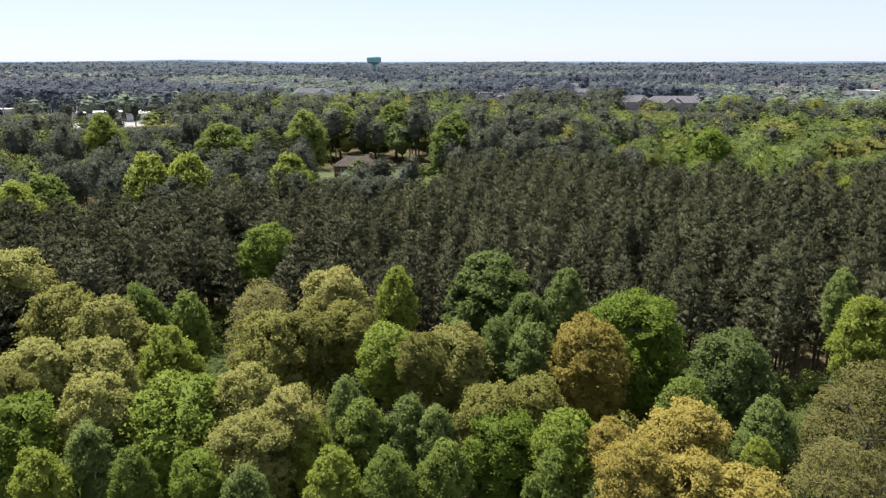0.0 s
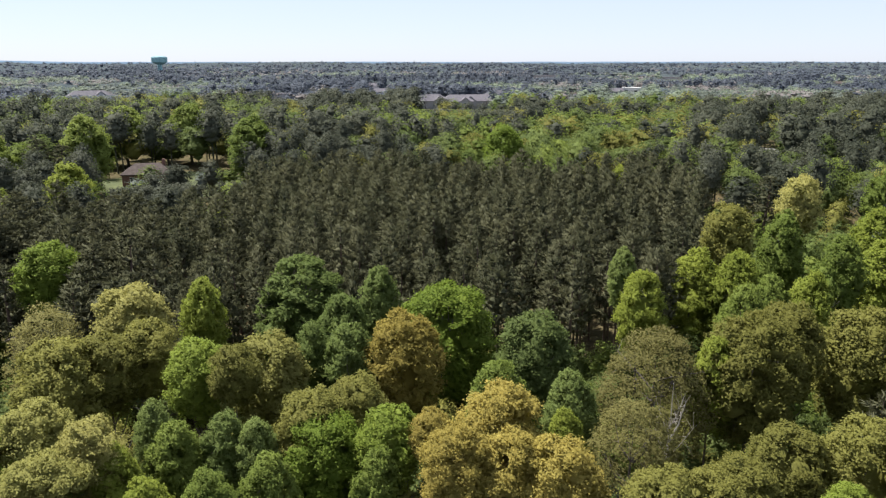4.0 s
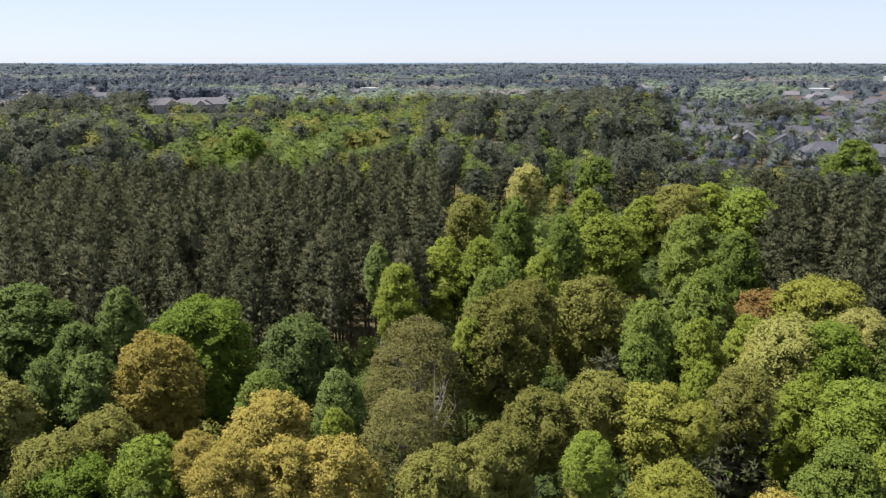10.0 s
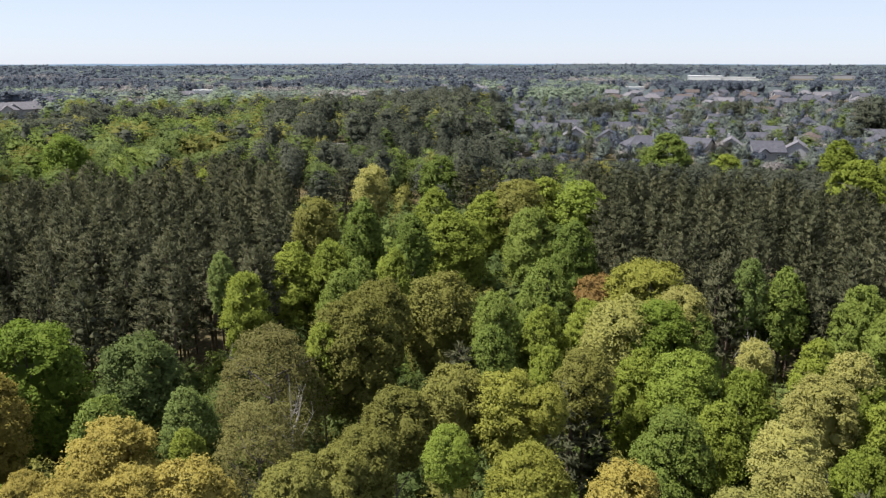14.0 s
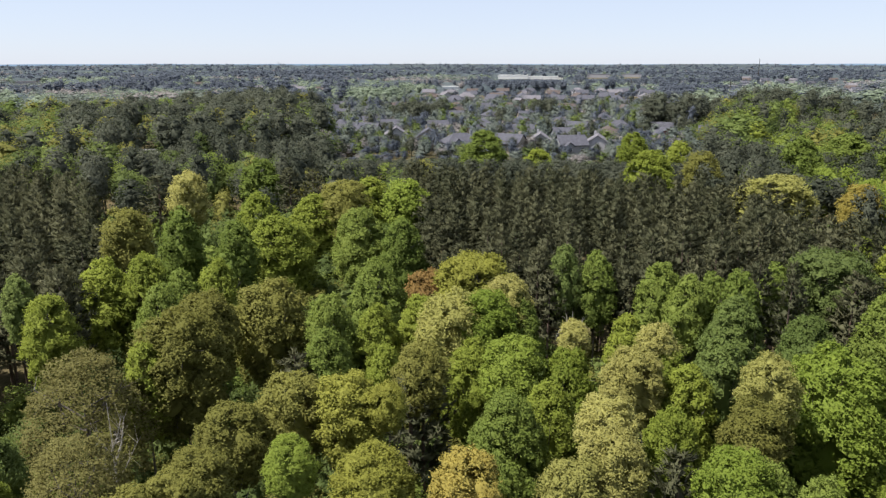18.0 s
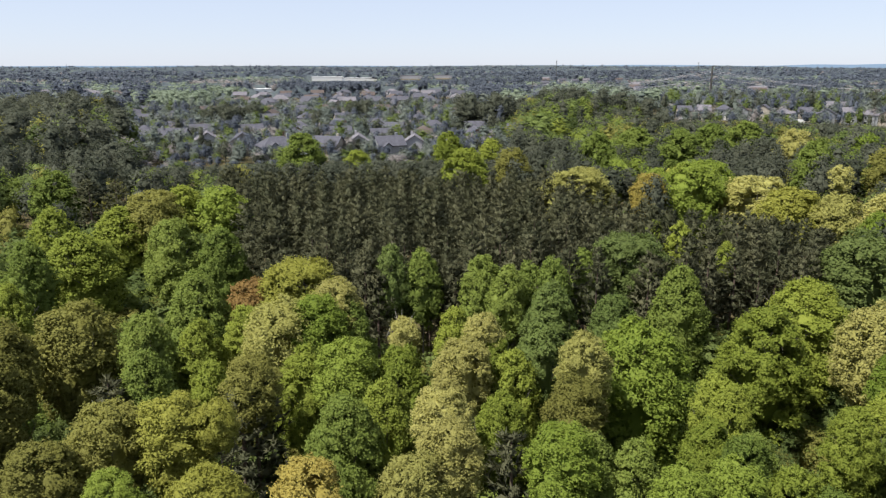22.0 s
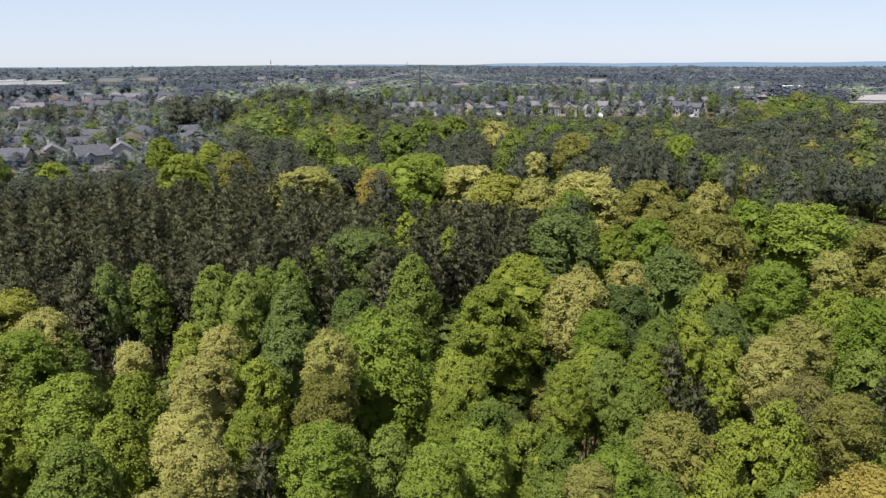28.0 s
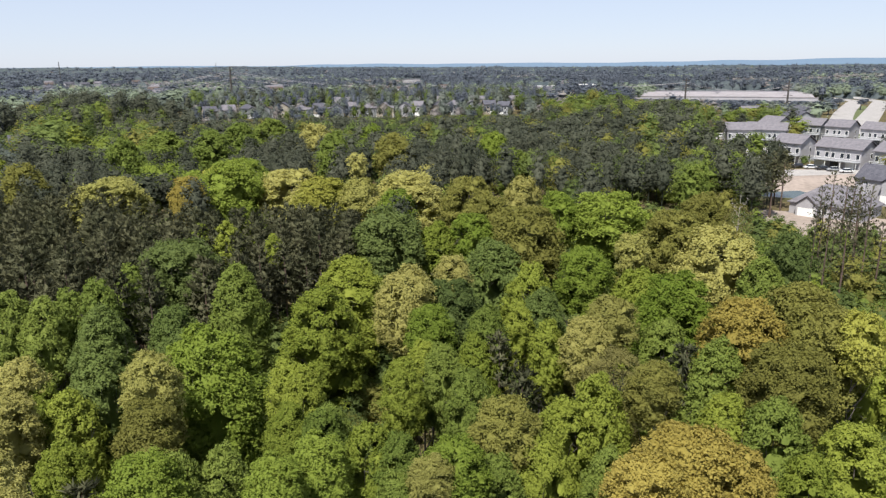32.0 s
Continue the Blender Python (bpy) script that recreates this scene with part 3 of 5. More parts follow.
stand("olive_oak", [(-38.7, 67.0, 20.2, 3.5), (-15.4, 58.4, 20.6, 3.2), (-12.3, 60.2, 20.0, 2.6), (-9.3, 62.8, 19.9, 2.7), (-31.6, 46.5, 20.7, 1.8), (-1.8, 53.0, 20.7, 1.8), (3.4, 45.3, 19.9, 2.4), (6.8, 47.0, 19.8, 2.1), (21.2, 29.5, 20.5, 1.9), (72.9, 91.5, 20.6, 3.6), (110.9, 76.9, 20.5, 4.7), (48.3, 50.7, 20.2, 3.2), (55.7, 48.8, 19.8, 4.0), (43.4, 49.0, 20.0, 4.0), (37.4, 31.4, 20.0, 2.6), (32.7, 32.7, 19.4, 2.3), (26.5, 29.6, 20.0, 2.0), (23.8, 28.8, 20.2, 1.9), (48.2, 26.2, 19.4, 2.2), (48.9, 0.3, 19.6, 2.2), (126.9, -64.2, 20.0, 5.2)])
stand("olive_oak", [(102.1, -56.1, 20.4, 3.6), (94.0, -58.1, 20.2, 5.4), (80.5, -75.9, 20.3, 4.6), (92.6, -94.1, 19.3, 4.5), (46.7, -62.1, 20.1, 3.7), (40.7, -57.2, 20.3, 3.6), (35.5, -46.4, 20.5, 3.3), (38.1, -35.1, 20.0, 1.9), (36.9, -21.4, 20.6, 2.2), (190.8, 21.2, 20.0, 4.7), (188.3, -71.3, 23.2, 5.4)])
stand("pale_oak", [(-12.0, 73.9, 20.0, 3.5), (-10.4, 43.3, 20.7, 2.0), (66.3, 25.7, 20.4, 2.5), (59.7, 16.4, 19.2, 1.4), (58.3, 8.8, 20.6, 1.8), (54.2, 9.9, 19.8, 2.4), (44.1, 9.5, 20.1, 2.0), (38.8, 7.8, 20.6, 2.0), (67.7, -26.6, 20.7, 3.3), (139.3, -55.8, 19.7, 7.0), (153.1, -33.5, 20.2, 7.7), (148.3, -64.3, 19.7, 2.6), (116.4, -70.6, 20.6, 3.5), (72.2, -76.7, 19.2, 5.8), (70.2, -33.4, 20.7, 2.1), (49.8, -37.4, 19.4, 2.2), (106.5, 113.1, 20.0, 3.9), (174.6, -55.9, 20.0, 2.5), (229.9, -59.9, 23.2, 5.7)])
stand("red_maple", [(74.5, 39.7, 17.0, 2.7)])
stand("tan_oak", [(-53.6, 84.3, 19.3, 3.9), (-33.1, 64.6, 19.8, 3.4), (-32.6, 51.5, 20.8, 2.7), (-28.8, 53.9, 19.8, 2.9), (-24.8, 45.4, 20.8, 2.3), (-14.7, 47.8, 20.3, 2.4), (-12.5, 40.2, 20.3, 2.6), (0.8, 57.6, 19.6, 3.1), (60.4, 29.4, 19.8, 3.4), (36.2, 9.4, 19.7, 2.0), (55.1, -0.2, 20.7, 2.1), (135.5, -43.6, 19.7, 4.1), (162.1, 2.7, 19.8, 8.3), (70.8, -59.8, 20.3, 2.2), (51.0, -41.1, 20.4, 2.4), (33.4, -14.4, 20.0, 1.3)])
stand("teal_poplar", [(-23.7, 41.9, 18.9, 2.1), (-2.5, 45.3, 19.1, 1.7), (-11.4, 35.6, 19.7, 1.9), (-7.2, 47.3, 19.6, 1.3), (5.9, 82.5, 19.5, 5.5), (13.7, 74.3, 19.8, 2.2), (8.6, 67.4, 19.5, 2.6), (5.0, 61.2, 19.0, 1.6), (8.1, 58.5, 19.8, 2.6), (-0.5, 44.2, 19.0, 1.6), (23.3, 45.2, 19.1, 2.0), (43.6, 72.9, 20.2, 1.7), (83.1, 24.5, 20.0, 2.2), (70.0, 3.4, 20.3, 2.9), (59.0, 3.5, 20.0, 2.8), (69.5, -3.0, 19.9, 2.6), (80.1, -43.9, 19.5, 4.8), (59.3, -38.6, 19.2, 2.4)])
stand("yellow_oak", [(39.0, 27.4, 20.3, 2.5), (39.3, 24.2, 20.0, 1.3), (31.3, 20.3, 20.1, 2.3), (76.5, 34.0, 19.7, 5.0), (166.7, -22.0, 20.5, 6.2), (140.3, -37.3, 19.9, 6.4), (37.6, -58.1, 20.5, 2.1)])


# ---- houses ----
def box(bm, x0, x1, y0, y1, z0, z1):
    v = [bm.verts.new(p) for p in ((x0, y0, z0), (x1, y0, z0), (x1, y1, z0), (x0, y1, z0), (x0, y0, z1), (x1, y0, z1), (x1, y1, z1), (x0, y1, z1))]
    for f in ((0, 3, 2, 1), (4, 5, 6, 7), (0, 1, 5, 4), (1, 2, 6, 5), (2, 3, 7, 6), (3, 0, 4, 7)):
        bm.faces.new([v[i] for i in f])


def block(*dims):
    bm = bmesh.new(); box(bm, *dims); return bm


def roof_mesh(x0, x1, y0, y1, z, high, hip, over=0.5, thick=0.22):
    """A hipped or gabled roof as a closed slab, ridge along x."""
    bm = bmesh.new()
    x0, x1, y0, y1 = x0 - over, x1 + over, y0 - over, y1 + over
    ym = (y0 + y1) / 2
    a = [(x0, y0, z), (x1, y0, z), (x1, y1, z), (x0, y1, z)]
    r = [(x0 + hip, ym, z + high), (x1 - hip, ym, z + high)]
    top = [bm.verts.new(p) for p in a + r]
    low = [bm.verts.new((p[0], p[1], p[2] - thick)) for p in a + r]
    for f in ((0, 1, 5, 4), (2, 3, 4, 5), (1, 2, 5), (3, 0, 4)):
        if hip > 0 or len(f) == 4:
            bm.faces.new([top[i] for i in f])
            bm.faces.new([low[i] for i in reversed(f)])
    edges = ((0, 1), (1, 2), (2, 3), (3, 0)) if hip > 0 else ((0, 1), (2, 3), (1, 5), (5, 2), (3, 4), (4, 0))
    for i, j in edges:
        bm.faces.new([top[j], top[i], low[i], low[j]])
    bmesh.ops.recalc_face_normals(bm, faces=bm.faces)
    return bm


def gabled_wall(x0, x1, y0, y1, z0, z1, high):
    """Four walls whose two ends rise to gables, ridge along x."""
    bm = bmesh.new()
    ym = (y0 + y1) / 2
    p = [(x0, y0, z0), (x1, y0, z0), (x1, y1, z0), (x0, y1, z0), (x0, y0, z1), (x1, y0, z1), (x1, y1, z1), (x0, y1, z1), (x0, ym, z1 + high), (x1, ym, z1 + high)]
    v = [bm.verts.new(q) for q in p]
    for f in ((0, 1, 5, 4), (2, 3, 7, 6), (1, 2, 6, 9, 5), (3, 0, 4, 8, 7), (0, 3, 2, 1), (4, 5, 9, 8), (6, 7, 8, 9)):
        bm.faces.new([v[i] for i in f])
    bmesh.ops.recalc_face_normals(bm, faces=bm.faces)
    return bm


def window(parent, x, y, z, w, h, side):
    """side: the outward way, as (0, -1) and so on."""
    sx, sy = side
    def slab(wide, tall, deep, off):
        if sx:
            a, b = sorted((x + sx * (off - deep), x + sx * off))
            return block(a, b, y - wide / 2, y + wide / 2, z - tall / 2, z + tall / 2)
        a, b = sorted((y + sy * (off - deep), y + sy * off))
        return block(x - wide / 2, x + wide / 2, a, b, z - tall / 2, z + tall / 2)
    f = part("window", slab(w + 0.24, h + 0.24, 0.16, 0.05), TRIM, parent)
    part("pane", slab(w, h, 0.06, 0.075), GLASS, f)


def house(c, turn, w, d, floors, hip, wall, roof, label, detail=2, group="houses of the estate", name="house"):
    """A detached house; its front looks along local -y, ridge along x."""
    t = thing(name, Matrix.Translation(c) @ Matrix.Rotation(radians(turn), 4, "Z"), label, "house", group)
    hw, hd, top = w / 2, d / 2, 2.9 * floors + 0.4
    high = d * 0.34
    inset = hip * d / 2
    part("wall", block(-hw, hw, -hd, hd, -2.0, top) if hip else gabled_wall(-hw, hw, -hd, hd, -2.0, top, high), wall, t)
    part("roof", roof_mesh(-hw, hw, -hd, hd, top + 0.12, high + 0.15, inset), roof, t)
    # a front wing with its own cross gable
    gx, gw = (-0.22 if int(c.x) % 2 else 0.2) * w, w * 0.30
    bm = gabled_wall(-1.6 - hd, 0, -gw / 2, gw / 2, -2.0, top - 0.1, gw * 0.42)
    bmesh.ops.transform(bm, matrix=Matrix.Translation((gx, 0, 0)) @ Matrix.Rotation(radians(90), 4, "Z"), verts=bm.verts)
    wing = part("wing", bm, wall, t)
    bm = roof_mesh(-1.6 - hd, 0.4, -gw / 2, gw / 2, top + 0.02, gw * 0.42 + 0.2, 0, 0.4)
    bmesh.ops.transform(bm, matrix=Matrix.Translation((gx, 0, 0)) @ Matrix.Rotation(radians(90), 4, "Z"), verts=bm.verts)
    part("wing_roof", bm, roof, wing)
    if detail >= 1:
        for fl in range(floors):
            zc = 1.75 + 2.9 * fl
            for k in range(3 if detail > 1 else 2):
                x = -hw + w * (k + 0.7) / (3.4 if detail > 1 else 2.4)
                window(t, x, hd, zc, 1.3, 1.5, (0, 1))
                if abs(x - gx) > gw / 2 + 0.9:
                    window(t, x, -hd, zc, 1.2, 1.5, (0, -1))
            window(t, hw, 0, zc, 1.1, 1.4, (1, 0))
            window(t, -hw, 0, zc, 1.1, 1.4, (-1, 0))
        part("garage_door", block(gx - 2.3, gx + 2.3, -hd - 1.69, -hd - 1.55, 0, 2.3), TRIM, t, "white panelled garage door")
        if floors > 1:
            window(t, gx, -hd - 1.6, 4.7, 1.6, 1.4, (0, -1))
    if detail > 1:
        part("chimney", block(w * 0.3, w * 0.3 + 1.0, 0.6, 1.6, top, top + high + 1.2), wall, t)
    CLEAR.append((c.x, c.y, max(w, d) * 0.52))
    return t


def townhouse(c, turn, units, roof, wall, floors=2):
    """A terrace of narrow tall two-storey homes with decks and garages; front along local -y."""
    uw, dp = 5.4, 10.0
    w, top = uw * units, 2.85 * floors + 1.2
    t = thing("townhouse_row", Matrix.Translation(c) @ Matrix.Rotation(radians(turn), 4, "Z"),
              "terrace of light-sided townhouses with grey shingle roof and rear decks", "townhouse", "townhouses by the new road")
    part("wall", gabled_wall(-w / 2, w / 2, -dp / 2, dp / 2, -2.0, top, 2.75), wall, t)
    part("roof", roof_mesh(-w / 2, w / 2, -dp / 2, dp / 2, top + 0.14, 3.05, 0, 0.6), roof, t)
    for u in range(units):
        x = -w / 2 + uw * (u + 0.5)
        for fl in range(1, floors):
            for q in (-1.6, 1.6):
                window(t, x + q, -dp / 2, 1.6 + 2.85 * fl, 1.1, 1.6, (0, -1))
            window(t, x, dp / 2, 1.6 + 2.85 * fl, 1.8, 1.5, (0, 1))
        part("garage_door", block(x - 2.3, x + 0.6, -dp / 2 - 0.12, -dp / 2 + 0.1, 0, 2.4), GLASS if u % 2 else TRIM, t)
        deck = part("deck", block(x - 2.8, x + 2.8, -dp / 2 - 2.9, -dp / 2 - 0.02, 2.62, 2.82), WALLS[2], t, "raised timber deck")
        for q in (-2.7, 2.58):
            part("post", block(x + q, x + q + 0.14, -dp / 2 - 2.85, -dp / 2 - 2.71, 0, 2.62), TRIM, deck)
        part("rail", block(x - 2.8, x + 2.8, -dp / 2 - 2.9, -dp / 2 - 2.82, 3.62, 3.74), TRIM, deck)
        if u < units - 1:
            part("party_wall", block(x + uw / 2 - 0.12, x + uw / 2 + 0.12, -dp / 2 - 0.3, dp / 2 + 0.2, 0, top - 0.05), WALLS[0], t)
    for sx in (-1, 1):
        for fl in range(floors):
            window(t, sx * w / 2, 1.6, 1.7 + 2.85 * fl, 0.9, 1.5, (sx, 0))
    CLEAR.append((c.x, c.y, w * 0.6)); CLEAR.append((c.x, c.y, 12))
    return t


def facing(az):
    """The turn that makes local -y look back at the lookout."""
    return -az


# the new townhouses
for az, d, units, rel, r, wl in ((141.2, 299, 2, -30, 1, 0), (144.5, 288, 3, -28, 1, 0), (148.2, 280, 3, -28, 1, 2),
                                 (142.3, 386, 2, -24, 1, 2), (144.1, 380, 2, -24, 1, 0), (146.3, 371, 2, -24, 1, 0),
                                 (137.3, 349, 2, 12, 1, 0), (139.3, 353, 3, -6, 1, 2), (139.8, 394, 2, -40, 1, 0),
                                 (138.2, 480, 3, 30, 1, 2), (141.2, 440, 3, -62, 0, 2), (141.5, 490, 3, -62, 0, 2)):
    townhouse(at(az, d), facing(az) + rel, units, ROOFS[r], WALLS[wl])
house(at(144.3, 222), facing(144.3) - 20, 19, 14, 1, 1, WALLS[0], ROOFS[1], "low white clubhouse with a broad grey hipped roof", 2, "", "clubhouse")
house(at(147.5, 243), facing(147.5) - 24, 15, 11, 2, 0, WALLS[0], ROOFS[0], "white two-storey house with dark grey gabled roof", 2)
house(at(149.6, 250), facing(149.6) - 24, 14, 11, 2, 0, WALLS[0], ROOFS[1], "white two-storey house with grey gabled roof", 2)
patch("bare_yard", at(142.0, 262), 44, 26, 120, SOIL, 0.05, "bare tan building ground by the townhouses", "soil", 0.1, 2)
patch("parking_court", at(144.5, 335), 90, 50, 120, CONCRETE, 0.06, "pale concrete court between the townhouse rows", "pavement", 0.04, 3)
patch("driveway", at(144.0, 274), 74, 9, 118, CONCRETE, 0.11, "pale concrete driveway in front of the townhouses", "pavement", 0.03, 4)
patch("parking_lot", at(135.7, 388), 24, 34, 136, CONCRETE, 0.06, "pale concrete parking lot at the wood edge", "pavement", 0.05, 5)
patch("house_yard", at(144.9, 214), 46, 76, 145, SOIL, 0.045, "pale bare ground round the white houses", "soil", 0.08, 6)
patch("pond", at(140.6, 238), 22, 12, 120, WATER, 0.12, "small blue pond at the wood edge", "water", 0.15, 7)


def car(c, turn, paint, label):
    t = thing("car", Matrix.Translation((c.x, c.y, c.z + 0.12)) @ Matrix.Rotation(radians(turn), 4, "Z"), label, "car", "cars by the townhouses")
    bm = block(-2.2, 2.2, -0.88, 0.88, 0.32, 0.92)
    bmesh.ops.bevel(bm, geom=bm.edges[:], offset=0.14, segments=2, affect="EDGES")
    part("body", bm, paint, t)
    bm = block(-1.5, 1.2, -0.78, 0.78, 0.9, 1.45)
    for v in bm.verts:
        if v.co.z > 1.2:
            v.co.x *= 0.72; v.co.y *= 0.86
    cabin = part("cabin", bm, GLASS, t)
    part("roof_panel", block(-1.05, 0.84, -0.66, 0.66, 1.452, 1.50), paint, cabin)
    for x in (-1.35, 1.35):
        for y in (-0.86, 0.86):
            bm = bmesh.new()
            bmesh.ops.create_cone(bm, cap_ends=True, segments=14, radius1=0.33, radius2=0.33, depth=0.22, matrix=Matrix.Translation((x, y, 0.33)) @ Matrix.Rotation(radians(90), 4, "X"))
            part("wheel", bm, STEEL, t)


CAR_PAINT = [varied("white_car_paint", (0.62, 0.62, 0.62), (0.7, 0.7, 0.7), 2.0, 0.3), varied("black_car_paint", (0.02, 0.02, 0.022), (0.03, 0.03, 0.033), 2.0, 0.3),
             varied("silver_car_paint", (0.3, 0.31, 0.32), (0.36, 0.37, 0.38), 2.0, 0.3)]
for k, (az, d, turn, p) in enumerate(((141.6, 279, 60, 1), (142.4, 277, 60, 0), (143.2, 276, 62, 1), (143.9, 275, 60, 2), (144.7, 273, 60, 0), (135.2, 384, 40, 0), (135.6, 392, 40, 2), (136.1, 380, 40, 0),
                                      (143.4, 334, 30, 0), (144.2, 336, 30, 2), (145.2, 332, 30, 1))):
    car(at(az, d), turn, CAR_PAINT[p], ("white parked car on pale concrete", "black parked car on pale concrete", "silver parked car on pale concrete")[p])


def ribbon(name, points, width, mat, z, label):
    """A road along a smooth line of points."""
    pts = [Vector(p) for p in points]
    line = []
    for i in range(len(pts) - 1):
        p0, p1, p2, p3 = pts[max(i - 1, 0)], pts[i], pts[i + 1], pts[min(i + 2, len(pts) - 1)]
        for k in range(24):
            s = k / 24
            line.append(0.5 * (2 * p1 + (p2 - p0) * s + (2 * p0 - 5 * p1 + 4 * p2 - p3) * s * s + (3 * p1 - p0 - 3 * p2 + p3) * s ** 3))
    line.append(pts[-1])
    bm = bmesh.new()
    rows = []
    for i, p in enumerate(line):
        d = (line[min(i + 1, len(line) - 1)] - line[max(i - 1, 0)]).normalized()
        n = Vector((-d.y, d.x, 0)) * width / 2
        l, r = p + n, p - n
        zl, zr = rise(l.x, l.y), rise(r.x, r.y)
        rows.append([bm.verts.new((l.x, l.y, zl + z)), bm.verts.new((r.x, r.y, zr + z)), bm.verts.new((r.x, r.y, zr - 0.4)), bm.verts.new((l.x, l.y, zl - 0.4))])
        CLEAR.append((p.x, p.y, width * 0.75))
    for a, b in zip(rows, rows[1:]):
        for k in range(4):
            j = (k + 1) % 4
            bm.faces.new([a[k], a[j], b[j], b[k]])
    bmesh.ops.recalc_face_normals(bm, faces=bm.faces)
    me = bpy.data.meshes.new(name); bm.to_mesh(me); bm.free(); me.materials.append(mat)
    return tagged(new(name, me), label, "road", "", "structure")


ribbon("road", [at(143.3, 420), at(143.8, 470), at(144.1, 590), at(144.6, 740), at(144.5, 870), at(143.0, 960)], 13, CONCRETE, 0.08, "pale new concrete carriageway curving uphill")
ribbon("road", [at(145.4, 420), at(145.4, 490), at(145.8, 596), at(146.1, 730), at(146.0, 850), at(144.4, 980)], 13, CONCRETE, 0.08, "pale new concrete carriageway curving uphill")
patch("median", at(145.1, 530), 12, 300, 145, LAWN, 0.05, "grass strip between the two carriageways", "grass", 0.05, 8)

# the estate of grey-roofed houses
estate = random.Random(21)
ESTATE = [(64.8, 304, 19, 12, 2, 1, 0, 2), (62.2, 329, 15, 12, 2, 0, 0, 1), (59.6, 337, 16, 12, 2, 0, 1, 0), (68.8, 302, 14, 12, 2, 0, 0, 1),
          (71.2, 310, 15, 12, 2, 0, 1, 0), (73.6, 300, 14, 12, 2, 0, 0, 2), (75.7, 306, 14, 12, 2, 0, 1, 0), (78.2, 317, 14, 12, 1, 1, 0, 1),
          (80.9, 329, 14, 11, 1, 0, 1, 0), (57.2, 360, 16, 12, 2, 0, 0, 2), (55.2, 367, 14, 12, 2, 1, 0, 1)]
for az, d, w, dp, fl, hp, rf, wl in ESTATE:
    house(at(az, d), facing(az) + estate.choice((0, 20, -25, 90, 160)), w * 0.82, dp * 0.9, fl, hp, WALLS[wl], ROOFS[rf],
          "two-storey suburban house with grey shingle roof" if fl == 2 else "low suburban house with grey shingle roof", 2)
for ring, d in enumerate((345, 378, 414, 455, 500, 550)):
    az = 51.5 + 1.3 * (ring % 2)
    while az < (81.5 if ring < 4 else 79):
        az += math.degrees(estate.uniform(19, 26) / d)
        if estate.random() < 0.16:
            continue
        c = at(az, d + estate.uniform(-9, 9))
        if all((c.x - q[0]) ** 2 + (c.y - q[1]) ** 2 > 17 ** 2 for q in CLEAR[-60:]):
            house(c, facing(az) + estate.choice((0, 15, -20, 70, 110, 180)), estate.uniform(10.5, 14), estate.uniform(9, 11), 2, estate.choice((0, 0, 1)),
                  WALLS[estate.choice((0, 1, 2, 2, 3))], ROOFS[estate.choice((0, 0, 0, 0, 2))], "two-storey suburban house with grey shingle roof", 1)
for ring, d in enumerate((610, 680, 760, 850, 940)):
    az = 60.5 + 0.6 * (ring % 2)
    while az < 79:
        az += math.degrees(estate.uniform(24, 40) / d)
        c = at(az, d + estate.uniform(-14, 14))
        house(c, facing(az) + estate.choice((0, 15, -20, 70, 110, 180)), estate.uniform(13, 18), estate.uniform(10, 12), 2, estate.choice((0, 0, 1)),
              WALLS[estate.choice((0, 1, 2, 2))], ROOFS[estate.choice((0, 0, 1, 2))], "far suburban house with grey shingle roof", 0)
ribbon("street", [at(57, 325), at(63, 365), at(70, 348), at(78, 356)], 7, ASPHALT, 0.07, "grey asphalt street through the estate")
ribbon("street", [at(66, 335), at(66.5, 400), at(66, 490), at(64, 700), at(63.8, 900)], 7, CONCRETE, 0.075, "pale street climbing away through the estate")

# the row of houses past the wide wood
for k in range(18):
    az = 96.6 + 1.36 * k + estate.uniform(-0.2, 0.2)
    house(at(az, 480 + estate.uniform(-6, 6)), facing(az) + estate.choice((90, 12, 0, 270, 80, -15, 180)), estate.uniform(6.6, 8.2), 8.6 + estate.uniform(-1.2, 1.2), 2, estate.choice((0, 0, 0, 1)),
          WALLS[estate.choice((0, 1, 1, 2, 2))], ROOFS[estate.choice((0, 0, 1, 2 if az < 103 else 1))], "two-storey house in a long row, grey shingle roof", 1, "long row of houses")
    if k % 2:
        house(at(az + 0.5, 512), facing(az), estate.uniform(10, 12.5), 9, 2, 0, WALLS[estate.choice((0, 1))], ROOFS[1], "two-storey house in a long row, grey shingle roof", 0, "long row of houses")

# single houses and larger buildings seen through the trees
house(at(-7.0, 236), facing(-7.0) - 8, 14, 8, 1, 1, WALLS[3], ROOFS[2], "long low brick house with brown roof on a lawn", 2, "", "bungalow")
patch("lawn", at(-5.2, 231), 42, 36, -6, LAWN, 0.05, "sunlit lawn in front of the low brick house", "grass", 0.1, 9)
for az, d, w, dp, fl in ((14.9, 570, 28, 14, 2), (17.0, 556, 25, 14, 2), (18.6, 570, 30, 14, 2), (20.1, 594, 22, 14, 3), (-10.3, 740, 40, 16, 3),
                         (-7.8, 780, 24, 14, 2), (4.8, 640, 18, 12, 2), (24.5, 1050, 56, 20, 2), (9.4, 1250, 56, 20, 2)):
    house(at(az, d), facing(az) + 10, w, dp, fl, 1, WALLS[0 if fl == 3 else 2], ROOFS[1], "wide grey-roofed building among the trees", 1, "larger buildings", "apartment_building")


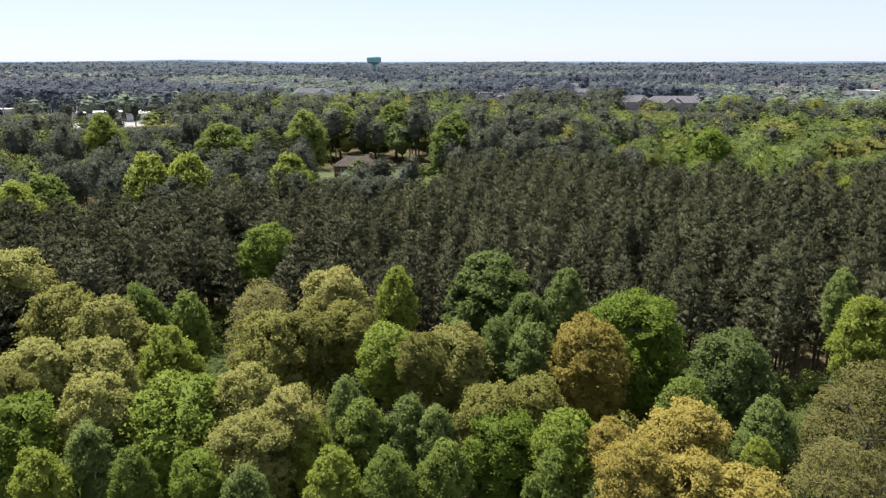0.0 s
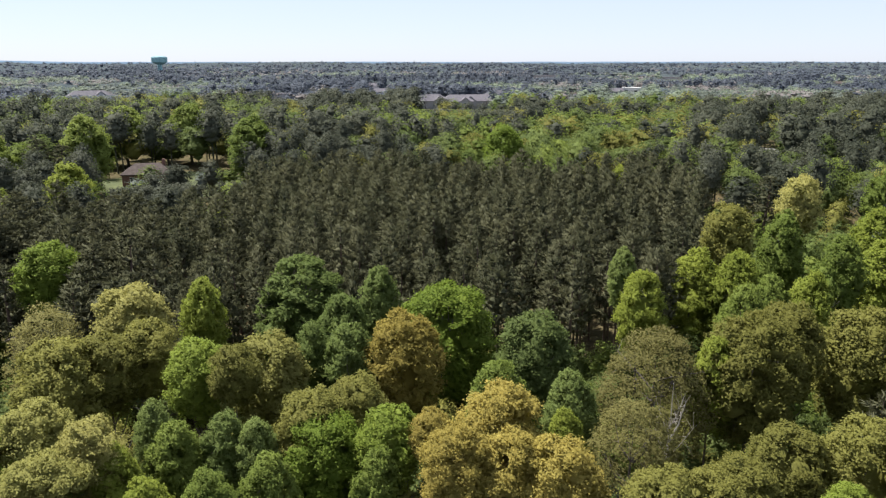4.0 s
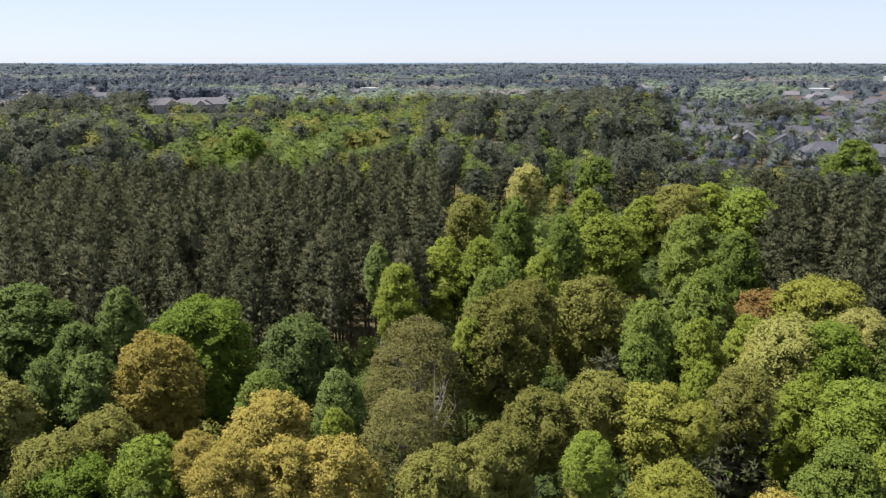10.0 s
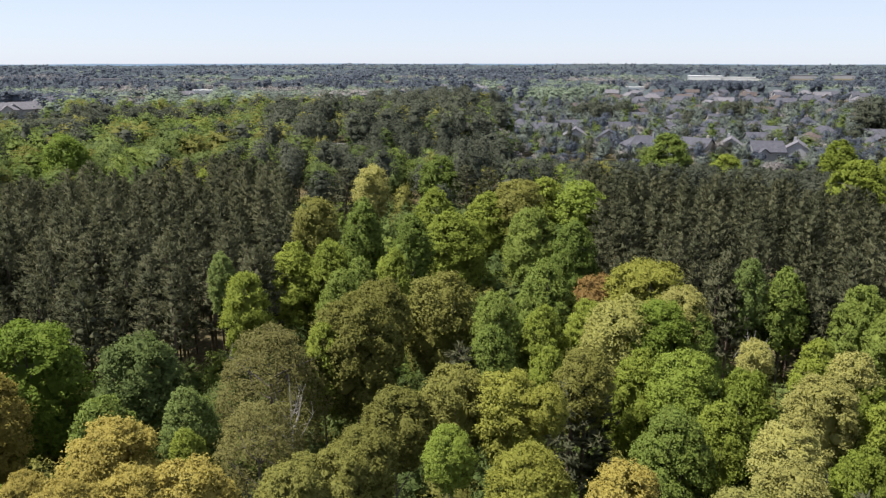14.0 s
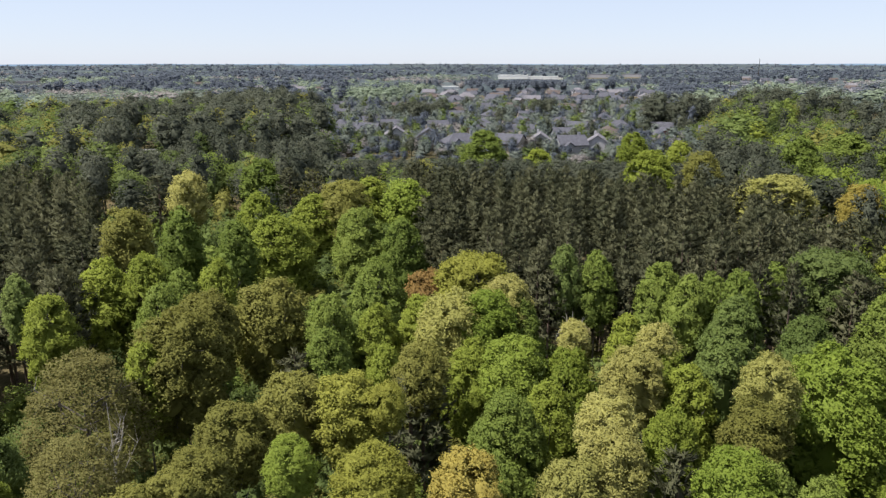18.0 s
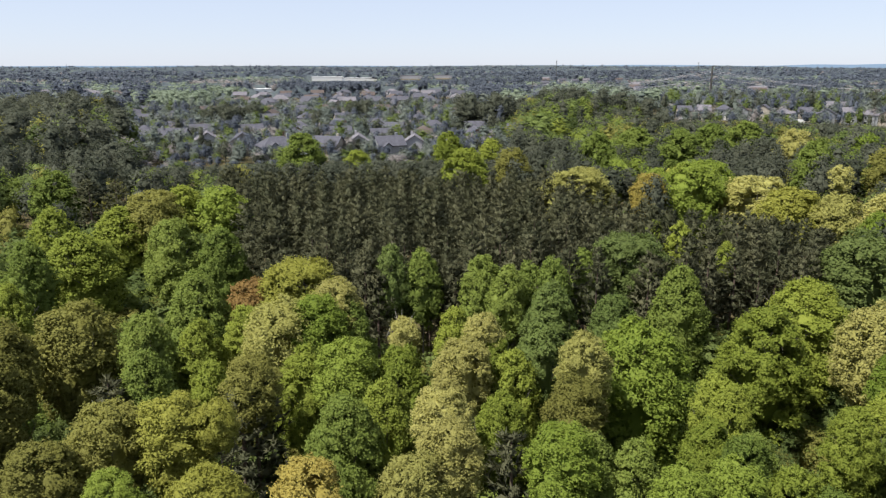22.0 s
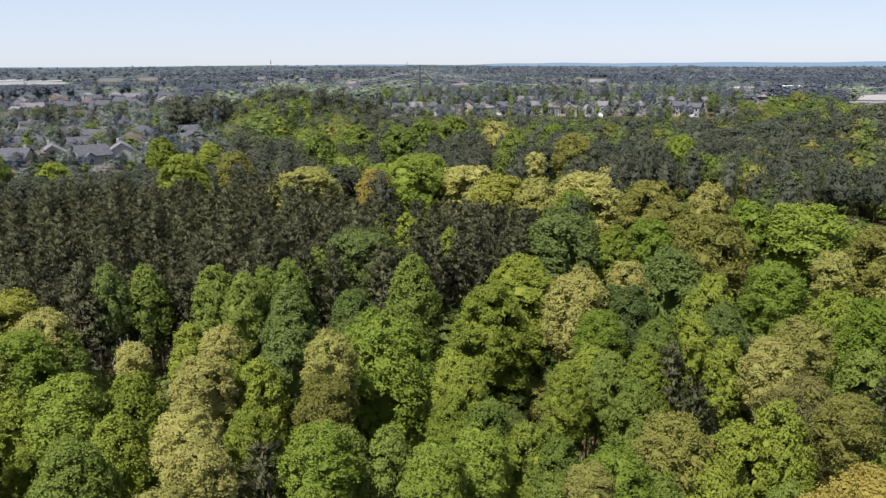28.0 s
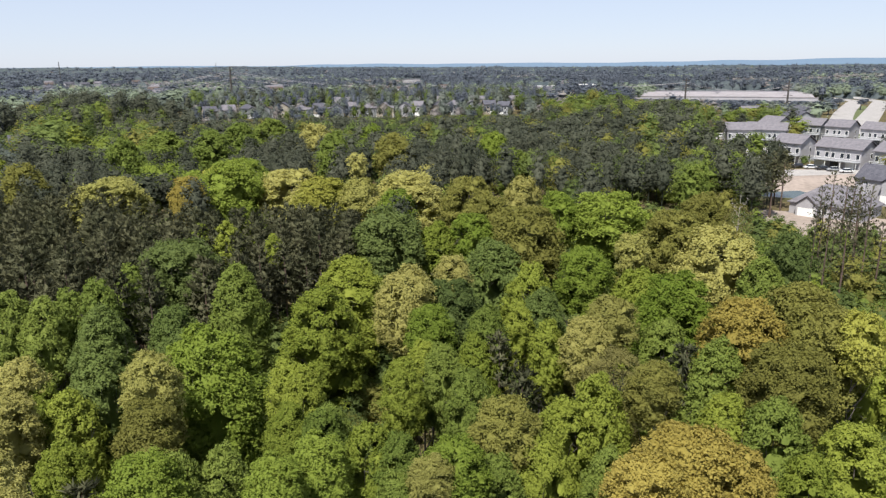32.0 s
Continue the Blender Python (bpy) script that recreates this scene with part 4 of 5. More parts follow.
FAR_SHEDS = ((122.6, 1180, 46, 20, 7), (126.0, 1220, 40, 20, 7), (112.2, 1500, 40, 20, 8), (111.0, 1000, 24, 14, 7), (104.6, 980, 26, 14, 7), (121.0, 1060, 30, 16, 8),
             (75.5, 1900, 60, 24, 8), (78.0, 1950, 50, 24, 8), (33.5, 1600, 50, 20, 8), (64.0, 1120, 30, 16, 7), (24.0, 1700, 60, 22, 8), (3.3, 760, 22, 12, 8), (30.6, 980, 26, 14, 7))


FAR_HOMES = []
homes = random.Random(31)
for a0, a1, d0, d1, n in ((86, 92, 1350, 1700, 9), (100, 112, 800, 1100, 12), (22, 34, 640, 900, 8), (2, 12, 760, 1000, 6), (112, 124, 960, 1150, 9), (92, 99, 1050, 1400, 8), (43, 54, 900, 1300, 5)):
    for _ in range(n):
        az, d = homes.uniform(a0, a1), homes.uniform(d0, d1)
        w = homes.uniform(14, 22)
        house(at(az, d), facing(az) + homes.choice((0, 20, -30, 90)), w, 11, 2, 0, WALLS[homes.choice((0, 0, 1, 2))], ROOFS[homes.choice((0, 1, 1, 2))],
              "far pale house among the woods", 0, "houses scattered in the far woods")
        FAR_HOMES.append((az - 0.5, az + 0.5, d - 8, 4.0))
patch("field", at(117.6, 880), 170, 120, 117, LAWN, 0.05, "olive grass field past the row of houses", "grass", 0.1, 18)


def shed(az, d, w, dp, h, roof, label):
    """A flat-roofed large building with a parapet and a row of doors."""
    c = at(az, d)
    t = thing("warehouse", Matrix.Translation(c) @ Matrix.Rotation(radians(facing(az)), 4, "Z"), label, "warehouse", "flat-roofed buildings")
    part("wall", block(-w / 2, w / 2, -dp / 2, dp / 2, -1, h), TRIM if roof == TRIM else WALLS[0], t)
    part("roof", block(-w / 2 - 0.4, w / 2 + 0.4, -dp / 2 - 0.4, dp / 2 + 0.4, h + 0.003, h + 0.5), roof, t)
    for k in range(int(w // 12) if d < 1500 else 0):
        x = -w / 2 + 6 + 12 * k
        part("bay_door", block(x - 2, x + 2, -dp / 2 - 0.1, -dp / 2 + 0.1, 0, 4), GLASS, t)
    CLEAR.append((c.x, c.y, w * 0.55)); at2 = at(az, d - 40); CLEAR.append((at2.x, at2.y, w * 0.5))


shed(68.9, 1720, 70, 40, 10, TRIM, "large white flat-roofed building on the horizon")
shed(71.3, 1740, 90, 30, 6, TRIM, "long white low building near the horizon")
shed(-24.9, 800, 60, 26, 8, ROOFS[1], "long grey-roofed low building behind pines")
shed(-31.0, 600, 30, 12, 4, TRIM, "white-roofed shed among pines")
shed(-25.2, 505, 40, 14, 4, TRIM, "long white-roofed shed among pines")
shed(-22.4, 486, 26, 12, 4, TRIM, "white-roofed shed beside a parking lot")
patch("loading_yard", at(136.2, 850), 190, 300, 136, CONCRETE, 0.06, "pale paved yard round the wide flat-roofed buildings", "pavement", 0.03, 19)
shed(132.6, 800, 84, 110, 7, PALE_ROOF, "very wide pale-roofed building past the wood")
shed(138.9, 800, 90, 120, 7, PALE_ROOF, "wide pale-roofed building past the wood")
shed(133.4, 950, 96, 80, 7, ROOFS[1], "wide grey-roofed building past the wood")
shed(139.0, 960, 100, 80, 7, ROOFS[1], "wide grey-roofed building past the wood")
for az, d, w, dp, h in FAR_SHEDS:
    shed(az, d, w, dp, h, TRIM if h < 8 else ROOFS[1], "pale flat-roofed building far off in the woods")
shed(117.5, 1250, 60, 30, 8, TRIM, "white-roofed building in the distance")
shed(107.0, 1300, 40, 24, 8, TRIM, "white-roofed building in the distance")
patch("parking_lot", at(-24.0, 455), 62, 44, -24, CONCRETE, 0.06, "pale concrete parking lot seen between pines", "pavement", 0.08, 10)
patch("parking_lot", at(-31.0, 560), 50, 22, -30, CONCRETE, 0.06, "pale concrete parking lot seen between pines", "pavement", 0.08, 11)
patch("parking_lot", at(40.6, 320), 34, 30, 40, CONCRETE, 0.06, "pale gravel parking lot seen between pines", "pavement", 0.1, 12)
patch("building_plot", at(68.2, 262), 22, 22, 68, SOIL, 0.06, "orange bare soil of a building plot", "soil", 0.1, 13)
patch("track", at(64.8, 250), 7, 60, 62, SOIL, 0.05, "pale dirt track at the edge of the pines", "soil", 0.1, 14)
patch("glade", at(119.4, 178), 20, 14, 119, LAWN, 0.05, "dry grass glade in the hardwood wood", "grass", 0.15, 15)
patch("glade", at(105.7, 85), 9, 6, 105, SOIL, 0.05, "bare pinkish soil in a gap of the wood", "soil", 0.2, 16)


# ---- masts, pylons and the water tower ----
def water_tower(c):
    t = thing("water_tower", Matrix.Translation(c), "teal water tower with a wide drum on a slim stem", "water tower")
    bm = bmesh.new(); bmesh.ops.create_cone(bm, cap_ends=True, segments=24, radius1=5.5, radius2=4.5, depth=38, matrix=Matrix.Translation((0, 0, 19)))
    part("stem", bm, TEAL, t)
    bm = bmesh.new()
    prof = ((4.6, 33), (13, 36), (16, 38.5), (16.3, 47), (15, 49.2), (8, 50.6), (0.2, 51))
    rows = [[bm.verts.new((r * math.cos(a), r * math.sin(a), z)) for a in [2 * math.pi * k / 32 for k in range(32)]] for r, z in prof]
    for a, b in zip(rows, rows[1:]):
        for k in range(32):
            bm.faces.new([a[k], a[(k + 1) % 32], b[(k + 1) % 32], b[k]])
    part("tank", bm, TEAL, t)


wt = at(-5.42, 1650)
water_tower(Vector((wt.x, wt.y, -1.5)))


def mast(az, d, h, lattice=True):
    c = at(az, d)
    z = c.z
    t = thing("radio_mast", Matrix.Translation((c.x, c.y, z)), "thin steel radio mast on the horizon", "mast", "radio masts")
    for k in range(3):
        a = 2.1 * k
        v, q, n = tube([(1.1 * math.cos(a), 1.1 * math.sin(a), -1), (0.5 * math.cos(a), 0.5 * math.sin(a), h)], [0.28, 0.2], 4)
        ob = new("leg", mesh_of("leg", v, q, n)); ob.data.materials.append(STEEL); ob.parent = t
    for k in range(9):
        z1 = h * (k + 1) / 9
        part("brace", block(-0.9, 0.9, -0.9, 0.9, z1 - 0.25, z1), STEEL, t)
    part("antenna", block(-1.3, 1.3, -0.3, 0.3, h, h + 2.5), TRIM, t)


for az, d, h in ((-2.95, 2300, 34), (50.6, 2400, 38), (86.9, 1500, 48), (97.4, 2000, 42)):
    mast(az, d, h)


def pylon(az, d, h):
    c = at(az, d)
    t = thing("power_pylon", Matrix.Translation(c) @ Matrix.Rotation(radians(-az), 4, "Z"), "dark weathered steel power pole with three crossarms", "pylon", "power line")
    v, q, n = tube([(0, 0, -1), (0, 0, h)], [0.95, 0.55], 8)
    ob = new("pole", mesh_of("pole", v, q, n)); ob.data.materials.append(STEEL); ob.parent = t
    for k, z in enumerate((h - 2.5, h - 7, h - 11.5)):
        arm = part("crossarm", block(-3.4, 3.4, -0.18, 0.18, z, z + 0.35), STEEL, t)
        for s in (-3.2, 3.2):
            part("insulator", block(s - 0.12, s + 0.12, -0.12, 0.12, z - 1.6, z - 0.003), WALLS[2], arm)
    return c, h


LINE = [pylon(*p) for p in ((78.0, 1000, 22), (85.1, 850, 20), (98.4, 570, 31), (113.4, 800, 23), (133.4, 700, 22), (140.4, 640, 21))]
for (a, ha), (b, hb) in zip(LINE, LINE[1:]):
    for drop, off in ((2.5, -3.2), (2.5, 3.2), (7, -3.2), (11.5, 3.2)):
        pts = []
        for k in range(13):
            s = k / 12
            p = a.lerp(b, s)
            pts.append((p.x, p.y + off, a.z + ha + (b.z + hb - a.z - ha) * s - drop - 1.6 - 22 * s * (1 - s)))
        v, q, n = tube(pts, [0.13] * 13, 3)
        ob = new("power_cable", mesh_of("power_cable", v, q, n)); ob.data.materials.append(WALLS[0])
        tagged(ob, "thin sagging power cable between the pylons", "cable", "cables of the power line")


# ---- pines: 20 m made, short upswept branches ----
def pine_arrays(seed, branches, tufted, needles, length, width, R=2.3, H=20.0, low=0.44, bulk=0.30):
    """A plantation pine: short upswept branches that end in brushes of needles."""
    rng = np.random.default_rng(seed)
    k = np.arange(branches)
    u = (k + rng.uniform(0, 1, branches)) / branches
    w = 2.4 * k + rng.uniform(-0.5, 0.5, branches)
    out = np.stack([np.cos(w), np.sin(w), 0 * w], 1)
    reach = R * np.sin(math.pi * (0.16 + 0.84 * u) ** 0.8) ** 0.62 * rng.uniform(0.6, 1.15, branches) + 0.12
    z0 = H * (low + (0.965 - low) * u)
    s = np.sqrt((np.arange(tufted)[None, :] + rng.uniform(0.3, 1.0, (branches, tufted))) / tufted)
    c = out[:, None, :] * (reach[:, None] * s)[..., None]
    c[..., 2] += z0[:, None] + reach[:, None] * (0.55 * s * s - 0.25 * s)
    c += rng.normal(size=c.shape) * 0.14
    way = unit(out[:, None, None, :] * 0.7 + rng.normal(size=(branches, tufted, needles, 3)) * 0.62 + np.array((0, 0, 0.75)))
    p = c[:, :, None, :] + way * length * 0.4
    nor = unit(rng.normal(size=p.shape) + out[:, None, None, :])
    soft = unit(way * 0.45 + out[:, None, None, :] * 0.6 + np.array((0, 0, 0.42)) + rng.normal(size=p.shape) * 0.12)
    spray = blades(rng, p.reshape(-1, 3), nor.reshape(-1, 3), length, width, way.reshape(-1, 3), soft.reshape(-1, 3))
    body = 9
    v = (np.arange(body) + 0.5) / body
    g = 2.4 * np.arange(body) + rng.uniform(-0.5, 0.5, body)
    r = R * 0.36 * (1 - v ** 2.2)
    cc = np.stack([r * np.cos(g), r * np.sin(g), H * (low + (0.92 - low) * v)], 1)
    return joined([spray, tufts(rng, cc, R * (bulk - 0.12 * v), 0, H * 1.1, 0.25, R)])


PINE_NEAR = [mesh_of("crown", *pine_arrays(60 + k, 48, 4, 7, 0.75, 0.2, 2.3)) for k in range(6)]
PINE_TRUNK = [mesh_of("trunk", *tube([(0, 0, -0.2), (0.1 * k, 0.05, 8), (0.05, 0.1 * k, 14), (0, 0, 19.3)], [0.2, 0.17, 0.12, 0.03], 6)) for k in range(3)]
PINE_THIN = [mesh_of("crown", *pine_arrays(70 + k, 30, 4, 6, 0.62, 0.13, 2.3, bulk=0.16)) for k in range(3)]


def pine(x, y, h, r, sparse=False):
    t = thing("pine_tree", Matrix.Translation((x, y, rise(x, y))) @ Matrix.Rotation(pick.uniform(0, 6.28), 4, "Z") @ Matrix.Diagonal((r / 2.3, r / 2.3, h / 20, 1)),
              "slender open pine with a tall bare trunk" if sparse else "dark green pine tree with bare brown trunk", "tree", "pines of the plantations")
    hang("trunk", pick.choice(PINE_TRUNK), t, PINE_BARK)
    hang("crown", pick.choice(PINE_THIN if sparse else PINE_NEAR), t, LEAF["pine"])
    HEROES.append((x, y, r * 0.75))


def scatter(name, templates, rows, mat, label, category, seed):
    """Many trees as one mesh: rows of x, y, z, radius scale, height scale."""
    rng = np.random.default_rng(seed)
    rows = np.asarray(rows, float)
    kind = rng.integers(0, len(templates), len(rows))
    vs, qs, ns, ts, base = [], [], [], [], 0
    for k, (tv, tq, tn) in enumerate(templates):
        sel = rows[kind == k]
        if not len(sel):
            continue
        w = rng.uniform(0, 2 * math.pi, len(sel))
        c, s = np.cos(w)[:, None], np.sin(w)[:, None]
        x = (tv[None, :, 0] * c - tv[None, :, 1] * s) * sel[:, 3:4] + sel[:, 0:1]
        y = (tv[None, :, 0] * s + tv[None, :, 1] * c) * sel[:, 3:4] + sel[:, 1:2]
        z = tv[None, :, 2] * sel[:, 4:5] + sel[:, 2:3]
        vs.append(np.stack([x, y, z], 2).reshape(-1, 3))
        ns.append(np.stack([tn[None, :, 0] * c - tn[None, :, 1] * s, tn[None, :, 0] * s + tn[None, :, 1] * c, tn[None, :, 2] + 0 * c], 2).reshape(-1, 3))
        qs.append((tq[None] + (np.arange(len(sel)) * len(tv))[:, None, None]).reshape(-1, tq.shape[1]) + base)
        ts.append(np.repeat(rng.uniform(0, 1, len(sel)), len(tv)))
        base += len(sel) * len(tv)
    me = mesh_of(name, np.concatenate(vs), np.concatenate(qs), np.concatenate(ns), np.concatenate(ts))
    me.materials.append(mat)
    return tagged(new(name, me), label, category, "", "stuff")


class Taken:
    """Which spots are already used, on a grid."""
    def __init__(self, cell):
        self.cell, self.at = cell, {}

    def put(self, x, y, r):
        n = int(r // self.cell) + 1
        i, j = int(x // self.cell), int(y // self.cell)
        for a in range(i - n, i + n + 1):
            for b in range(j - n, j + n + 1):
                self.at.setdefault((a, b), []).append((x, y, r))

    def free(self, x, y, f=1.0):
        return all((x - a) ** 2 + (y - b) ** 2 > (r * f) ** 2 for a, b, r in self.at.get((int(x // self.cell), int(y // self.cell)), ()))


def snag(x, y, h):
    """A dead tree: pale bare limbs and twigs."""
    t = thing("dead_tree", Matrix.Translation((x, y, rise(x, y))) @ Matrix.Diagonal((0.55, 0.55, h / 17.4, 1)), "dead tree with pale bare limbs among green crowns", "tree", "dead trees")
    hang("limb", mesh_of("limb", *limbs_arrays(int(x) + 900, "open", 9)), t, PALE_BARK)


def in_pines(az, d):
    """The two plantations, by bearing and distance."""
    wob = 6 * noise.noise((az / 7, d / 40, 1.0))
    if -40 < az < 36 + wob * 0.4:
        front = 80 + 0.12 * abs(az - 8) + (10 if az < -14 else 0) + wob
        back = (188 if az > 0 else 150) + wob * (2 if az > 0 else 0)
        return front < d < back
    if 61 + (150 - d) * 0.04 < az < 108:
        front = 84 + wob + (14 if az > 99 else 0) + (18 if az < 66 else 0)
        return front < d < 172 - 30 * step(86, 93, az) + wob
    return False


field = random.Random(77)
near_pines, far_pines = [], []
for x, y, h in ((71.3, 19.8, 16.0), (108.8, -120.9, 14.5), (32.3, 45.1, 17.0)):
    snag(x, y, h)
for x, y, h, r in ((45.2, 37.2, 17.8, 2.1), (47.2, 26.8, 17.3, 2.4), (48.1, 25.9, 17.9, 2.0), (43.0, 4.4, 18.3, 1.9), (43.0, -43.1, 18.6, 2.0), (46.5, -28.6, 17.7, 1.6), (52.8, -29.9, 18.5, 1.5), (128.5, 97.6, 19.0, 3.0), (106.6, 122.2, 19.0, 4.0), (129.2, 104.8, 19.0, 3.4), (-89.6, 183.5, 19.0, 4.5), (-46.0, 206.6, 19.0, 4.3), (-51.9, 207.4, 20.6, 5.2)):
    pine(x, y, h, min(r * (1.3 if math.hypot(x, y) < 80 else 1.0), 4.0))
for k in range(16):
    p = at(field.uniform(137.4, 140.8), field.uniform(200, 228))
    pine(p.x, p.y, field.uniform(15, 19), field.uniform(1.9, 2.6))
for k in range(22):
    p = at(field.uniform(143.2, 150.0), field.uniform(120, 176))
    pine(p.x, p.y, field.uniform(14.5, 19.5), field.uniform(1.7, 2.4), True)
taken = Taken(8.0)
for c in CLEAR + HEROES:
    taken.put(*c)


d = 74.0
while d < 192:
    az = -41.0
    while az < 109:
        a, r = az + math.degrees(field.uniform(-2.6, 2.6) / d), d + field.uniform(-2.6, 2.6)
        wild = a < -8 + 4 * noise.noise((d / 20, 0.5, 3))
        az += math.degrees((4.9 if wild else 3.9) / d)
        if not in_pines(a, r) or field.random() < 0.09:
            continue
        p = at(a, r)
        if not taken.free(p.x, p.y, 0.62):
            continue
        h = (18.0 - 3.0 * step(88, 95, a) * step(105, 140, r)) + 2.2 * noise.noise((p.x / 25, p.y / 25, 7)) + field.uniform(-3.4, 2.4)
        (near_pines if len(near_pines) < 265 and r < 125 and field.random() < 0.8 else far_pines).append((p.x, p.y, p.z, field.uniform(0.8, 1.2) * (1.38 if wild else 1.0), h / 20))
    d += 3.6
for x, y, z, s, h in near_pines:
    pine(x, y, h * 20, 2.3 * s)
mid_pine = [joined([pine_arrays(90 + k, 38, 4, 5, 0.88, 0.25, 2.35), tube([(0, 0, 0), (0, 0, 18)], [0.19, 0.07], 3)]) for k in range(5)]
scatter("pine_stand", mid_pine, far_pines, LEAF["pine"], "dense plantation of dark green pines", "trees", 3)

# ---- understory and the woods beyond ----
SMALL = [crown_arrays(300 + k, "ovate", 8, 6, 7, 0.6) for k in range(4)]
TRUNK = tube([(0, 0, 0), (0.15, 0.1, 10), (0, 0, 18)], [0.25, 0.19, 0.08], 3)
MID = {"leaf": [crown_arrays(320 + k, "round", 10, 8, 6, 0.66, ruffle=0.14) for k in range(5)],
       "pine": [joined([crown_arrays(340 + k, "pine", 8, 9, 6, 0.62, R=2.8, up=0.2, ruffle=0.14), TRUNK]) for k in range(6)]}
NEAR = {"leaf": [crown_arrays(440 + k, "round", 16, 11, 9, 0.46, ruffle=0.18) for k in range(5)],
        "pine": [joined([crown_arrays(460 + k, "pine", 11, 11, 9, 0.44, R=2.8, up=0.2, ruffle=0.18), TRUNK]) for k in range(6)]}
FAR = {"leaf": [crown_arrays(360 + k, "round", 6, 4, 4, 1.05, up=0.7, ruffle=0.14) for k in range(6)],
       "pine": [joined([crown_arrays(380 + k, "pine", 5, 5, 4, 0.95, R=2.8, up=0.35, ruffle=0.14), tube([(0, 0, 0), (0, 0, 18)], [0.3, 0.1], 3)]) for k in range(6)]}
EDGE = {"leaf": [crown_arrays(400 + k, "round", 4, 3, 3, 1.4, up=0.8, ruffle=0.14) for k in range(6)],
        "pine": [crown_arrays(420 + k, "pine", 4, 3, 3, 1.3, R=2.8, up=0.35, ruffle=0.14) for k in range(6)]}
FINE = [crown_arrays(310 + k, "ovate", 12, 9, 13, 0.37) for k in range(4)]
under_near = {k: [] for k in ("green_poplar", "lime_maple", "olive_oak", "dark_gum")}
under = {k: [] for k in ("green_poplar", "lime_maple", "olive_oak", "dark_gum")}
for _ in range(9000):
    a, r = field.uniform(-38, 152), math.sqrt(field.uniform(22 ** 2, 185 ** 2))
    if in_pines(a, r - 9) or r < 22:
        continue
    p = at(a, r)
    if taken.free(p.x, p.y, 0.6):
        h = field.uniform(4.5, 8.5)
        (under_near if r < 112 else under)[field.choice(("green_poplar", "dark_gum", "dark_gum", "olive_oak", "dark_gum"))].append((p.x, p.y, p.z, field.uniform(1.9, 2.8) / 4, h / 20))
        taken.put(p.x, p.y, 2.9)
for k, rows in (*under.items(), *under_near.items()):
    if not rows:
        continue
    scatter("understory", FINE if rows is under_near[k] else SMALL, rows, LEAF[k], "young leafy trees filling the gaps of the wood", "trees", 5)

woods = {k: [] for k in LEAF}
near_woods = {k: [] for k in LEAF}
far_woods = {k: [] for k in LEAF}
edge_woods = {k: [] for k in LEAF}
HARD = ("dark_gum", "green_poplar", "dark_gum", "olive_oak", "green_poplar", "teal_poplar", "dark_gum", "olive_oak")
FRESH = ("green_poplar", "lime_maple", "bright_maple", "teal_poplar", "dark_gum")


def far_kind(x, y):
    """Far hardwoods stand in patches of one look, in the haze-tinted leaf colours."""
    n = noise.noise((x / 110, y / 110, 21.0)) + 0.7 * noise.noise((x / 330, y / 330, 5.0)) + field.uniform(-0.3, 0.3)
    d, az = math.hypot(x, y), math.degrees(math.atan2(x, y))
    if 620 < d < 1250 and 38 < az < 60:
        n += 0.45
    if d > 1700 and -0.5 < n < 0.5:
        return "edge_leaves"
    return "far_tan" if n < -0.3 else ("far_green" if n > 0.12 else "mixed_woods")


def pine_share(a, d, x, y):
    w = 140 if d < 470 else 230
    n = noise.noise((x / w, y / w, 9.0)) + 0.6 * noise.noise((x / 420, y / 420, 2.0))
    s = (0.45 + 1.5 * n) if d < 470 else (0.38 + (2.4 if d < 1300 else 3.0) * n)
    if d < 420:
        if 36 < a < 72:
            s = 0.78 + 0.3 * n
        elif a < -8:
            s = 0.62 + 0.6 * n
        elif a < 36:
            s = (0.75 if d < 260 else 0.55) + 0.9 * n
        elif 86 < a < 101 and d < 300:
            s = 0.3 + 0.5 * n
        elif a < 108:
            s = 0.5 + 0.7 * n
        else:
            s = 0.45 + 0.6 * n
    return s


# lines of sight that stay open: bearings, distance and height of what is seen
VIEWS = ((-10.5, 0.3, 224, 6), (142.6, 148, 880, 2), (-34, -27, 560, 6), (-28, -20.5, 440, 5), (-12.8, -7.2, 740, 9), (13.6, 21.6, 552, 5), (39.6, 41.8, 318, 7), (54, 83, 288, 4), (96, 122, 474, 8.5),
         (67.0, 73.2, 1700, 5), *((az - 1.1 * math.degrees(w / d) * 0.5, az + 1.1 * math.degrees(w / d) * 0.5, d - 12, 3.0) for az, d, w, dp, h in FAR_SHEDS), (129.2, 143.5, 690, 8), (63, 65, 800, 11), (4.2, 5.4, 636, 8), (97.6, 99.2, 566, 12), (112.9, 113.9, 795, 8), (133.0, 133.8, 695, 8), (140.0, 140.8, 635, 8), (84.7, 85.5, 845, 8),
         (113, 122.5, 830, 2), (140.2, 142.8, 236, 0), *FAR_HOMES)


